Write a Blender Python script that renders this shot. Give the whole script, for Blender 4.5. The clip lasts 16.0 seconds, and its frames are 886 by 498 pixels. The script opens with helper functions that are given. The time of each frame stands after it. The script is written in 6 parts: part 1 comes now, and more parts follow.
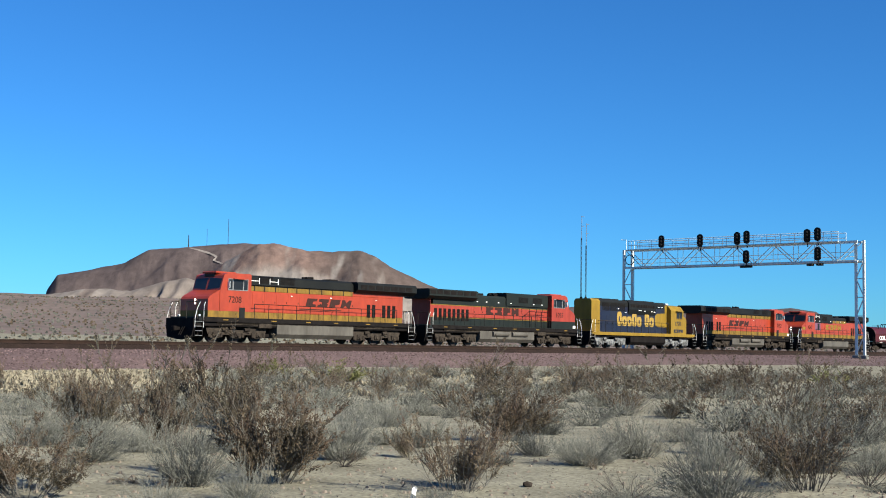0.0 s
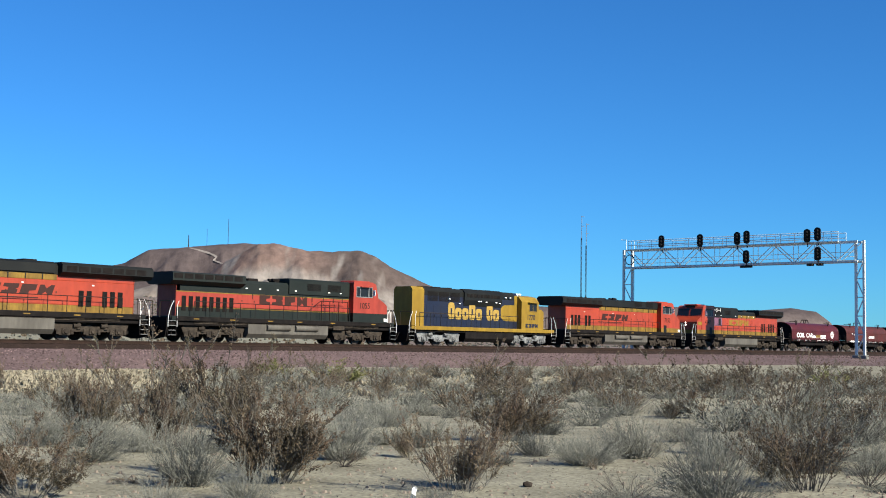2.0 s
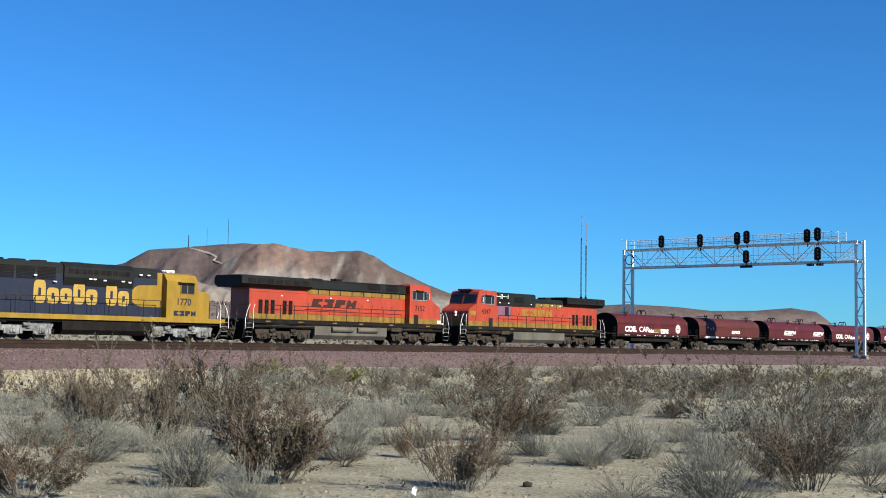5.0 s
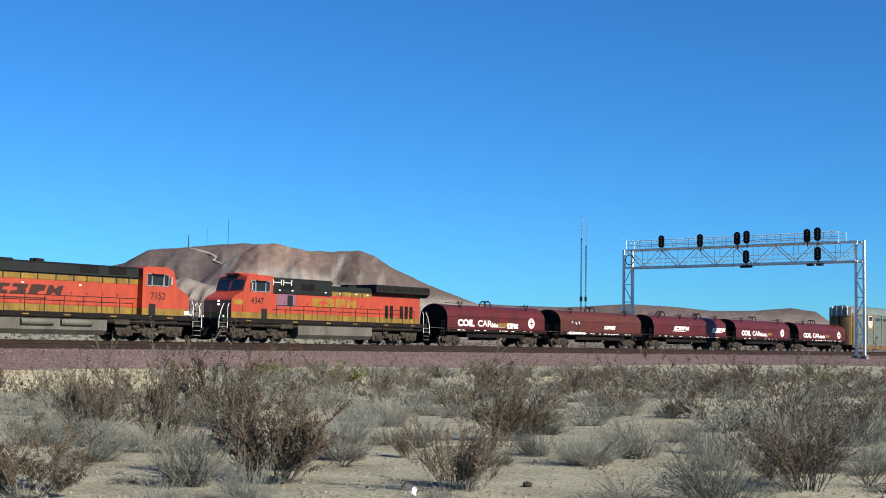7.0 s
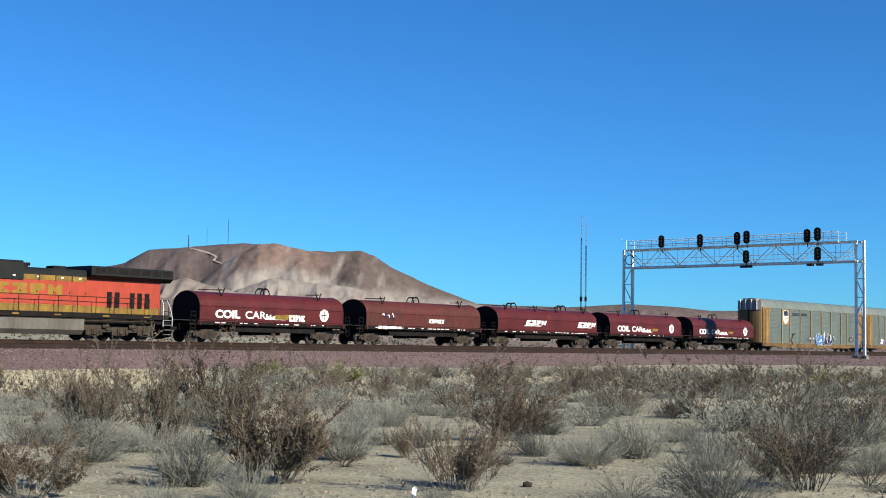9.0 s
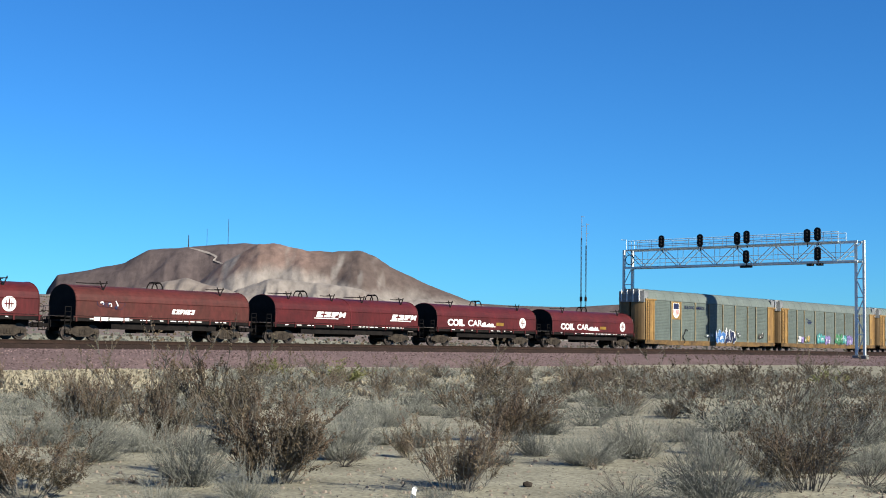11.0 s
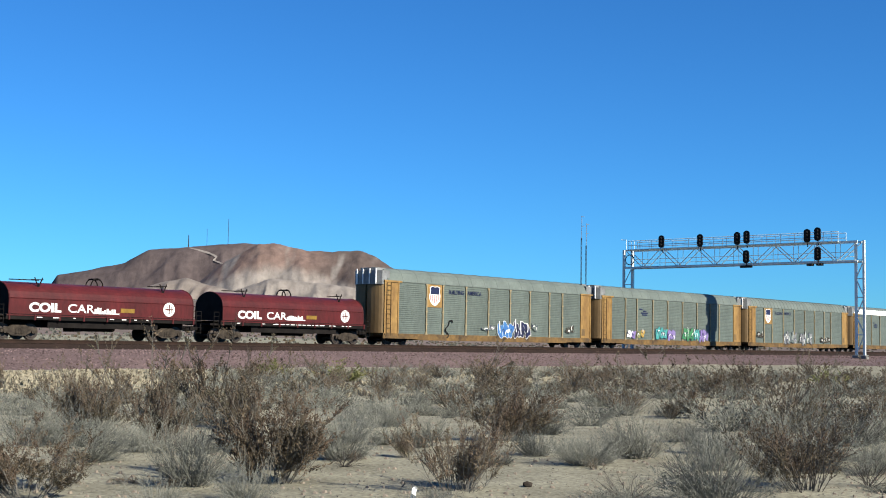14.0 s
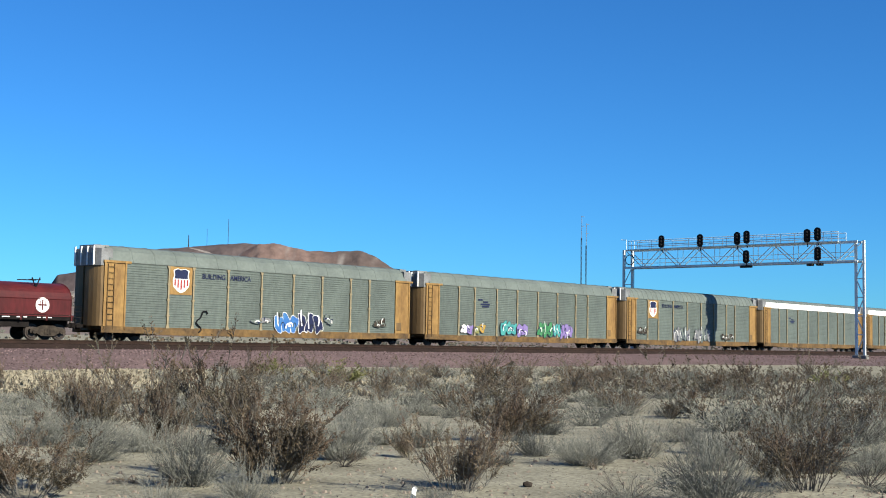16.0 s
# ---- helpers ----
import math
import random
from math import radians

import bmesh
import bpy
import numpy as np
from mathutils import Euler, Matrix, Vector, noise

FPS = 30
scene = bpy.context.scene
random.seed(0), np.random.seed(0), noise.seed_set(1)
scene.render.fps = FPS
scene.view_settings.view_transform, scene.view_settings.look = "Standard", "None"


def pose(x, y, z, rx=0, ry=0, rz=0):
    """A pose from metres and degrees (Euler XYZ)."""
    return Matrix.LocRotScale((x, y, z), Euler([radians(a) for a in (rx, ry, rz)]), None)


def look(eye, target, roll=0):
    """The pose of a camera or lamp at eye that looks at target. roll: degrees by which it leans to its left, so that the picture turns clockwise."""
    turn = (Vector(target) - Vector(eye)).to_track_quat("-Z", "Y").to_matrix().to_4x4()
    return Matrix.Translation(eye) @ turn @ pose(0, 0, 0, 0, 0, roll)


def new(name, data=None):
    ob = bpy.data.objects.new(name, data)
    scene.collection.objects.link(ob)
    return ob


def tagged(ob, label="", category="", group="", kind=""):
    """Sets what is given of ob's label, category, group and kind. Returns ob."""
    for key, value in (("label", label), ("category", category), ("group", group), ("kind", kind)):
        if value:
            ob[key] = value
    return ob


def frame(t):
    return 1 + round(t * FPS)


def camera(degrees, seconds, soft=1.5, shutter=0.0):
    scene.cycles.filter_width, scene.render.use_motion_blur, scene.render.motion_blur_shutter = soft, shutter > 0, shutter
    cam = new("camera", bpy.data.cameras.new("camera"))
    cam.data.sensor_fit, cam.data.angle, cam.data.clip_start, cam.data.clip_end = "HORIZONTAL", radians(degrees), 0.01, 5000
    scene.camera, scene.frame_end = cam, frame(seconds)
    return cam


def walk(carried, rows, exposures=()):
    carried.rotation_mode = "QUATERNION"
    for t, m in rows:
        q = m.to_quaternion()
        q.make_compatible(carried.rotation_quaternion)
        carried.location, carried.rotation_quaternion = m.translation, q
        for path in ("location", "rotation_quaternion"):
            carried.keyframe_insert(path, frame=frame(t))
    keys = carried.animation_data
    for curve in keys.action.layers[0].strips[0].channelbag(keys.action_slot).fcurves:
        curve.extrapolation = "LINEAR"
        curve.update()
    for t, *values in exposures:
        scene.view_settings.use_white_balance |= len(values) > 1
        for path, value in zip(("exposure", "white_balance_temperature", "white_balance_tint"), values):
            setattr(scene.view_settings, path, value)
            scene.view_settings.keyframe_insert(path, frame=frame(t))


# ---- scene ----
from mathutils.bvhtree import BVHTree

# ---- camera: stands still beside the line ----
EYE = Vector((0.0, 0.0, 1.7))
cam = camera(39.11, 16.0, soft=1.0)
CAM_POSE = Matrix.Translation(EYE) @ pose(0, 0, 0, 90 + 4.277, 0, 0) @ pose(0, 0, 0, 0, 0, 1.03)
walk(cam, [(0.0, CAM_POSE), (16.0, CAM_POSE)], exposures=[(0.0, 1.03, 6500, 10), (16.0, 1.03, 6500, 10)])

# ---- sky and sun ----
SUN_AZ, SUN_EL = -40.5, 32.0  # degrees from +x towards +y, and above the horizon
world = bpy.data.worlds.new("sky")
scene.world = world
world.use_nodes = True
wn = world.node_tree
sky = wn.nodes.new("ShaderNodeTexSky")
sky.sky_type = 'NISHITA'
sky.sun_disc = False
sky.sun_elevation = radians(SUN_EL)
sky.sun_rotation = radians(90 - SUN_AZ)
sky.air_density, sky.dust_density, sky.ozone_density, sky.altitude = 1.0, 0.1, 2.0, 900
tint = wn.nodes.new("ShaderNodeMixRGB")  # deep desert blue of a dry winter sky
tint.blend_type = 'MULTIPLY'
tint.inputs[0].default_value = 1.0
tint.inputs[2].default_value = (0.245, 0.775, 1.36, 1)
wn.links.new(sky.outputs[0], tint.inputs[1])
wn.links.new(tint.outputs[0], wn.nodes["Background"].inputs[0])
wn.nodes["Background"].inputs[1].default_value = 0.05
sun = new("sun", bpy.data.lights.new("sun", 'SUN'))
sun.data.energy, sun.data.angle, sun.data.color = 5.0, radians(0.53), (1.0, 0.94, 0.80)
sv = Vector((math.cos(radians(SUN_AZ)) * math.cos(radians(SUN_EL)), math.sin(radians(SUN_AZ)) * math.cos(radians(SUN_EL)), math.sin(radians(SUN_EL))))
sun.matrix_world = look(sv * 100, (0, 0, 0))

# ---- the line of the railway ----
RAIL_Z = 1.428
HEAD = 90 - 41.141  # degrees of the track's direction from +x
TRACK0 = Vector((-17.477, 81.291, RAIL_Z))
TRACK_M = Matrix.Translation(TRACK0) @ pose(0, 0, 0, 0, 0, HEAD)


def on_track(s, lat, z):
    """World place: s along the track, lat metres towards the camera, z above the rails."""
    return TRACK_M @ Vector((s, -lat, z))


def lateral(x, y):
    p = TRACK_M.inverted() @ Vector((x, y, RAIL_Z))
    return p.x, -p.y


# ---- materials ----
def mat(name, c1, c2=None, scale=3.0, rough=0.7, metal=0.0, bump=0.0, bscale=40.0, fine=None, detail=6.0, stretch=None, rand=0.0):
    """Two-scale procedural surface: broad patches c1 to c2, fine grain, fine relief."""
    m = bpy.data.materials.new(name)
    m.use_nodes = True
    nt = m.node_tree
    b = nt.nodes["Principled BSDF"]
    b.inputs["Roughness"].default_value, b.inputs["Metallic"].default_value = rough, metal
    b.inputs["Specular IOR Level"].default_value = 0.45 if rough < 0.45 else 0.22 if rough < 0.8 else 0.08
    c2 = c2 or tuple(v * 0.75 for v in c1)
    tc = nt.nodes.new("ShaderNodeTexCoord")
    src = tc.outputs["Object"]
    if stretch:
        mp = nt.nodes.new("ShaderNodeMapping")
        mp.inputs["Scale"].default_value = stretch
        nt.links.new(src, mp.inputs[0])
        src = mp.outputs[0]
    n1 = nt.nodes.new("ShaderNodeTexNoise")
    n1.inputs["Scale"].default_value, n1.inputs["Detail"].default_value = scale, detail
    n1.inputs["Roughness"].default_value = 0.6
    nt.links.new(src, n1.inputs["Vector"])
    ramp = nt.nodes.new("ShaderNodeValToRGB")
    ramp.color_ramp.elements[0].position, ramp.color_ramp.elements[1].position = 0.35, 0.68
    ramp.color_ramp.elements[0].color, ramp.color_ramp.elements[1].color = (*c1, 1), (*c2, 1)
    nt.links.new(n1.outputs["Fac"], ramp.inputs[0])
    n2 = nt.nodes.new("ShaderNodeTexNoise")
    n2.inputs["Scale"].default_value, n2.inputs["Detail"].default_value = bscale, 4
    nt.links.new(src, n2.inputs["Vector"])
    mix = nt.nodes.new("ShaderNodeMixRGB")
    mix.blend_type = 'OVERLAY'
    mix.inputs[0].default_value = 0.35 if fine is None else fine
    nt.links.new(ramp.outputs[0], mix.inputs[1])
    nt.links.new(n2.outputs["Fac"], mix.inputs[2])
    out = mix.outputs[0]
    if rand:
        oi = nt.nodes.new("ShaderNodeObjectInfo")
        hv = nt.nodes.new("ShaderNodeHueSaturation")
        mr = nt.nodes.new("ShaderNodeMapRange")
        mr.inputs[3].default_value, mr.inputs[4].default_value = 1 - rand, 1 + rand
        nt.links.new(oi.outputs["Random"], mr.inputs[0])
        nt.links.new(mr.outputs[0], hv.inputs["Value"])
        nt.links.new(out, hv.inputs["Color"])
        out = hv.outputs[0]
    nt.links.new(out, b.inputs["Base Color"])
    if bump:
        bp = nt.nodes.new("ShaderNodeBump")
        bp.inputs["Strength"].default_value, bp.inputs["Distance"].default_value = bump, 0.05
        nt.links.new(n2.outputs["Fac"], bp.inputs["Height"])
        nt.links.new(bp.outputs[0], b.inputs["Normal"])
    return m


SAND = mat("sand", (0.236, 0.224, 0.168), (0.152, 0.142, 0.106), 0.8, 0.95, bump=0.3, bscale=16, fine=0.9)
FANSAND = mat("fan_gravel", (0.155, 0.122, 0.105), (0.115, 0.089, 0.077), 0.015, 0.95, bump=0.3, bscale=0.25, fine=0.7)
DARK_BED = mat("dark_brown_ballast", (0.026, 0.017, 0.014), (0.017, 0.012, 0.010), 0.8, 0.95, bump=1.0, bscale=14, fine=0.6)
BALLAST = mat("ballast", (0.121, 0.086, 0.084), (0.086, 0.061, 0.061), 0.5, 0.95, bump=1.0, bscale=9, fine=0.75)
STEEL_RUST = mat("rusty_rail", (0.030, 0.018, 0.014), (0.018, 0.012, 0.009), 2, 0.8, bscale=20)
TIE = mat("tie", (0.026, 0.018, 0.015), (0.017, 0.012, 0.010), 4, 0.9, bscale=30, rand=0.2)
ORANGE = mat("orange_paint", (0.295, 0.038, 0.0145), (0.225, 0.030, 0.0125), 0.6, 0.40, bscale=3, fine=0.3, stretch=(1, 1, 0.4))
RED_ORANGE = mat("faded_red_paint", (0.262, 0.039, 0.026), (0.200, 0.031, 0.021), 0.6, 0.45, bscale=3, fine=0.3, stretch=(1, 1, 0.4))
YELLOW = mat("yellow_paint", (0.222, 0.140, 0.016), (0.165, 0.099, 0.013), 0.8, 0.5, bscale=2.5, fine=0.3, stretch=(1, 1, 0.4))
DIRTY_YELLOW = mat("dirty_yellow_stripe", (0.190, 0.112, 0.018), (0.105, 0.062, 0.014), 1.6, 0.6, bscale=7, fine=0.5, stretch=(1, 1, 0.35))
BLACKP = mat("black_paint", (0.0035, 0.0045, 0.0045), (0.0075, 0.0085, 0.0075), 0.8, 0.6, bscale=9, fine=0.4)
GREENP = mat("dark_green_paint", (0.0055, 0.0092, 0.0078), (0.0095, 0.0130, 0.0110), 0.8, 0.6, bscale=9, fine=0.4)
BLUEP = mat("dark_blue_paint", (0.0066, 0.00924, 0.02442), (0.01254, 0.0132, 0.02112), 0.7, 0.38, bscale=9, fine=0.4)
GRIME = mat("grimy_truck", (0.050, 0.040, 0.031), (0.018, 0.015, 0.013), 2.6, 0.85, bscale=14, fine=0.6)
# dark iron, kept near black so gaps behind the trucks read as deep shade
IRON_AND_SHADE = mat("dark_iron_and_shade", (0.006, 0.005, 0.005), (0.013, 0.011, 0.010), 2.0, 0.8, bscale=14, fine=0.5)
TANKGREY = mat("dusty_fuel_tank", (0.100, 0.092, 0.078), (0.058, 0.052, 0.044), 0.5, 0.55, bscale=3, fine=0.35, stretch=(1.6, 1, 0.5))
TRUCKSILVER = mat("blotchy_silver_truck", (0.21, 0.215, 0.215), (0.030, 0.029, 0.028), 2.2, 0.6, bscale=9, fine=0.6)
SILVERP = mat("silver_paint", (0.2039, 0.2086, 0.2086), (0.1241, 0.1241, 0.1201), 1.5, 0.5, 0.2, bscale=12, fine=0.5)
WHITEP = mat("white_paint", (0.78, 0.78, 0.75), (0.62, 0.61, 0.58), 1.2, 0.5, bscale=15, fine=0.2)
PURPLEP = mat("faded_purple_panel", (0.1551, 0.07062, 0.1069), (0.1241, 0.05742, 0.08844), 1.2, 0.5, bscale=15, fine=0.2)
MAROON = mat("maroon_paint", (0.0759, 0.01089, 0.01122), (0.0429, 0.00891, 0.00858), 0.9, 0.45, bscale=6, fine=0.5, stretch=(1, 1, 0.35))
RUSTRED = mat("rusty_red_paint", (0.070, 0.0145, 0.0125), (0.046, 0.0145, 0.0105), 0.6, 0.6, bscale=4, fine=0.6, stretch=(1, 1, 0.5))
RACKGREY = mat("grey_green_panel", (0.096, 0.116, 0.103), (0.076, 0.091, 0.082), 0.5, 0.55, 0.0, bscale=5, fine=0.35, stretch=(1, 1, 0.4), rand=0.06)
RACKROOF = mat("weathered_roof_steel", (0.112, 0.132, 0.118), (0.086, 0.102, 0.092), 0.6, 0.55, 0.0, bscale=5, fine=0.3)
RACKYEL = mat("weathered_yellow", (0.2442, 0.1478, 0.0495), (0.1571, 0.08976, 0.03168), 0.9, 0.6, bscale=6, fine=0.45, stretch=(1, 1, 0.4))
POSTTAN = mat("sun_bleached_yellow", (0.235, 0.195, 0.120), (0.165, 0.132, 0.078), 0.9, 0.6, bscale=6, fine=0.4)
RACKSILL = mat("dirty_yellow_sill", (0.150, 0.088, 0.030), (0.050, 0.032, 0.017), 0.9, 0.7, bscale=4, fine=0.6)
BROWNEND = mat("brown_end_door", (0.150, 0.098, 0.045), (0.090, 0.058, 0.028), 1.2, 0.65, bscale=5, fine=0.4, stretch=(1, 1, 0.3))
GALV = mat("galvanised", (0.62, 0.68, 0.67), (0.47, 0.52, 0.52), 2.0, 0.5, 0.0, bscale=25, fine=0.2)
CONCRETE = mat("concrete", (0.1861, 0.1815, 0.1729), (0.1419, 0.1373, 0.1287), 2, 0.9, bscale=25, fine=0.4)
SIGNALBLACK = mat("signal_black", (0.00396, 0.00396, 0.00462), (0.00792, 0.00792, 0.00792), 3, 0.6, bscale=20)
WINDOW = mat("tinted_glass", (0.00528, 0.0066, 0.00726), (0.00858, 0.0099, 0.01122), 1, 0.35, bscale=3, fine=0.1)
LAMP = mat("lamp_glass", (0.85, 0.83, 0.75), (0.7, 0.68, 0.6), 1, 0.15, bscale=3, fine=0.1)
HEADLIGHT = mat("lit_headlight", (0.85, 0.83, 0.75), (0.8, 0.78, 0.7), 1, 0.15)
HEADLIGHT.node_tree.nodes["Principled BSDF"].inputs["Emission Color"].default_value = (1.0, 0.95, 0.85, 1)
HEADLIGHT.node_tree.nodes["Principled BSDF"].inputs["Emission Strength"].default_value = 2.5
WHEELSTEEL = mat("wheel_steel", (0.07062, 0.05742, 0.04884), (0.04026, 0.033, 0.02904), 3, 0.55, 0.5, bscale=15, fine=0.4)
LETTERDARK = mat("dark_lettering", (0.0363, 0.01188, 0.00792), (0.0264, 0.01056, 0.00792), 2, 0.55, bscale=15)
LETTERYEL = mat("yellow_lettering", (0.3168, 0.2112, 0.04752), (0.264, 0.169, 0.03696), 2, 0.5, bscale=15)
LETTERGOLD = mat("dull_gold_lettering", (0.2112, 0.1162, 0.01584), (0.169, 0.08448, 0.0132), 2, 0.55, bscale=15)
BLUEG = mat("blue_spray_paint", (0.02244, 0.08844, 0.2752), (0.04422, 0.1419, 0.3102), 1.5, 0.5, bscale=8)
TEALG = mat("teal_spray_paint", (0.05346, 0.2442, 0.2218), (0.04422, 0.1861, 0.1861), 1.5, 0.5, bscale=8)
VIOLETG = mat("violet_spray_paint", (0.1511, 0.1069, 0.2574), (0.1861, 0.1511, 0.2924), 1.5, 0.5, bscale=8)
GREENG = mat("green_spray_paint", (0.02244, 0.1333, 0.04884), (0.07062, 0.1861, 0.08844), 1.5, 0.5, bscale=8)
LOGORED = mat("emblem_red", (0.2442, 0.0264, 0.02244), (0.1993, 0.02244, 0.01782), 1.5, 0.5, bscale=8)
LOGOBLUE = mat("emblem_navy", (0.00924, 0.0132, 0.04422), (0.0132, 0.01782, 0.04884), 1.5, 0.5, bscale=8)
TWIG_GREY = mat("grey_twigs", (0.166, 0.168, 0.146), (0.108, 0.109, 0.094), 3, 0.9, bscale=20, rand=0.3)
TWIG_DARK = mat("dark_twigs", (0.092, 0.084, 0.072), (0.140, 0.132, 0.116), 3, 0.9, bscale=20, rand=0.2)
LEAF_BROWN = mat("dry_brown_leaves", (0.116, 0.080, 0.057), (0.084, 0.078, 0.052), 2.5, 0.85, bscale=20, rand=0.3)
LEAF_GREEN = mat("dull_green_leaves", (0.100, 0.112, 0.042), (0.185, 0.168, 0.076), 1.2, 0.85, bscale=20, rand=0.3)
LEAF_GREY = mat("grey_leaves", (0.158, 0.159, 0.135), (0.106, 0.107, 0.090), 2.5, 0.9, bscale=20, rand=0.3)
DEADWOOD = mat("dead_wood", (0.052, 0.045, 0.039), (0.085, 0.076, 0.067), 3, 0.9, bscale=20, rand=0.2)
STONE = mat("pebbles", (0.2663, 0.2267, 0.1802), (0.1604, 0.1327, 0.1129), 3, 0.9, bscale=30, rand=0.3)
BALLAST_STONE = mat("ballast_stones", (0.125, 0.089, 0.087), (0.088, 0.062, 0.062), 3, 0.95, bscale=20, fine=0.4)
bt = BALLAST_STONE.node_tree
geo, spread = bt.nodes.new("ShaderNodeNewGeometry"), bt.nodes.new("ShaderNodeMapRange")
tone = bt.nodes.new("ShaderNodeHueSaturation")  # every stone has its own tone
spread.inputs[3].default_value, spread.inputs[4].default_value = 0.45, 1.75
bt.links.new(geo.outputs["Random Per Island"], spread.inputs[0])
bt.links.new(spread.outputs[0], tone.inputs["Value"])
bt.links.new(bt.nodes["Principled BSDF"].inputs["Base Color"].links[0].from_socket, tone.inputs["Color"])
bt.links.new(tone.outputs[0], bt.nodes["Principled BSDF"].inputs["Base Color"])


def hill_mat(name, upper, upper2, pale, z_low, z_soft, band, chutes, grain, rise=None):
    """Weathered slope: dark cap rock over a pale apron, with pale chutes running down between them."""
    m = bpy.data.materials.new(name)
    m.use_nodes = True
    nt = m.node_tree
    b = nt.nodes["Principled BSDF"]
    b.inputs["Roughness"].default_value, b.inputs["Specular IOR Level"].default_value = 0.95, 0.05
    src = nt.nodes.new("ShaderNodeTexCoord").outputs["Object"]

    def noise_at(scale, stretch, detail=6.0):
        mp = nt.nodes.new("ShaderNodeMapping")
        mp.inputs["Scale"].default_value = stretch
        nt.links.new(src, mp.inputs[0])
        n = nt.nodes.new("ShaderNodeTexNoise")
        n.inputs["Scale"].default_value, n.inputs["Detail"].default_value = scale, detail
        n.inputs["Roughness"].default_value = 0.62
        nt.links.new(mp.outputs[0], n.inputs["Vector"])
        return n.outputs["Fac"]

    def mapped(v, a, c, lo=0.0, hi=1.0):
        mr = nt.nodes.new("ShaderNodeMapRange")
        mr.interpolation_type = 'SMOOTHSTEP'
        for k, q in enumerate((a, c, lo, hi)):
            mr.inputs[k + 1].default_value = q
        nt.links.new(v, mr.inputs[0])
        return mr.outputs[0]

    def calc(op, p, q):
        n = nt.nodes.new("ShaderNodeMath")
        n.operation = op
        for k, v in enumerate((p, q)):
            if isinstance(v, float):
                n.inputs[k].default_value = v
            else:
                nt.links.new(v, n.inputs[k])
        return n.outputs[0]

    def mixed(fac, p, q, mode='MIX'):
        n = nt.nodes.new("ShaderNodeMixRGB")
        n.blend_type = mode
        for k, v in enumerate((fac, p, q)):
            if isinstance(v, float):
                n.inputs[k].default_value = v
            elif isinstance(v, tuple):
                n.inputs[k].default_value = (*v, 1)
            else:
                nt.links.new(v, n.inputs[k])
        return n.outputs[0]
    xyz = nt.nodes.new("ShaderNodeSeparateXYZ")
    nt.links.new(src, xyz.inputs[0])
    z = calc('ADD', xyz.outputs[2], calc('MULTIPLY', calc('SUBTRACT', noise_at(0.012, (1, .4, .2)), 0.5), 70.0))
    if rise:
        # the apron climbs higher below the summit
        off = nt.nodes.new("ShaderNodeMath")
        off.operation = 'ABSOLUTE'
        nt.links.new(calc('SUBTRACT', xyz.outputs[0], float(rise[0])), off.inputs[0])
        z = calc('SUBTRACT', z, mapped(off.outputs[0], rise[1], 10.0, 0.0, float(rise[2])))
    low = mapped(z, z_low - z_soft, z_low + z_soft, 1.0, 0.0)
    chute = calc('MULTIPLY', mapped(noise_at(chutes, (1, .12, .10), 3.0), .54, .63), calc('MULTIPLY', mapped(z, band[0] - 10, band[0] + 10), mapped(z, band[1] - 12, band[1] + 12, 1.0, 0.0)))
    patch = mapped(noise_at(0.006, (1, .5, .7)), .40, .60)
    if rise:
        # redder rock at the summit, darker rock along the far shoulder
        patch = mapped(calc('ADD', xyz.outputs[0], calc('MULTIPLY', noise_at(0.012, (1, .5, .5)), 160.0)), -110.0, -40.0)
    rock = mixed(patch, upper, upper2)
    col = mixed(calc('MAXIMUM', low, calc('MULTIPLY', chute, .85)), rock, pale)
    col = mixed(0.55, col, noise_at(grain, (1, .5, .8), 10.0), 'OVERLAY')
    nt.links.new(col, b.inputs["Base Color"])
    bp = nt.nodes.new("ShaderNodeBump")
    bp.inputs["Strength"].default_value, bp.inputs["Distance"].default_value = 0.6, 3.0
    nt.links.new(noise_at(0.06, (1, .6, .6), 8.0), bp.inputs["Height"])
    nt.links.new(bp.outputs[0], b.inputs["Normal"])
    return m


HILL_DARK = hill_mat("dark_lava_slope", (0.068, 0.054, 0.053), (0.088, 0.069, 0.066), (0.118, 0.095, 0.087), 58, 14, (150, 160), 0.03, 0.10)
HILL_PINK = hill_mat("pinkish_slope", (0.140, 0.097, 0.082), (0.082, 0.063, 0.056), (0.196, 0.174, 0.156), 58, 11, (56, 110), 0.022, 0.12, (-215, 130, 34))
HILL_PALE = hill_mat("pale_badland", (0.190, 0.168, 0.150), (0.158, 0.134, 0.118), (0.130, 0.104, 0.092), 20, 12, (20, 60), 0.05, 0.12)
ROADDIRT = mat("pale_dirt_road", (0.22, 0.195, 0.175), (0.16, 0.138, 0.124), 0.05, 0.95, bscale=0.3)


# ---- mesh helpers ----
def bm_box(bm, x0, x1, y0, y1, z0, z1, m=None, bev=0.0):
    c = Matrix.Translation(((x0 + x1) / 2, (y0 + y1) / 2, (z0 + z1) / 2)) @ Matrix.Diagonal((abs(x1 - x0), abs(y1 - y0), abs(z1 - z0), 1))
    r = bmesh.ops.create_cube(bm, size=1.0, matrix=(m @ c) if m else c)
    if bev:
        es = list({e for v in r["verts"] for e in v.link_edges})
        bmesh.ops.bevel(bm, geom=es, offset=bev, segments=1, affect='EDGES', profile=0.5)
    return r


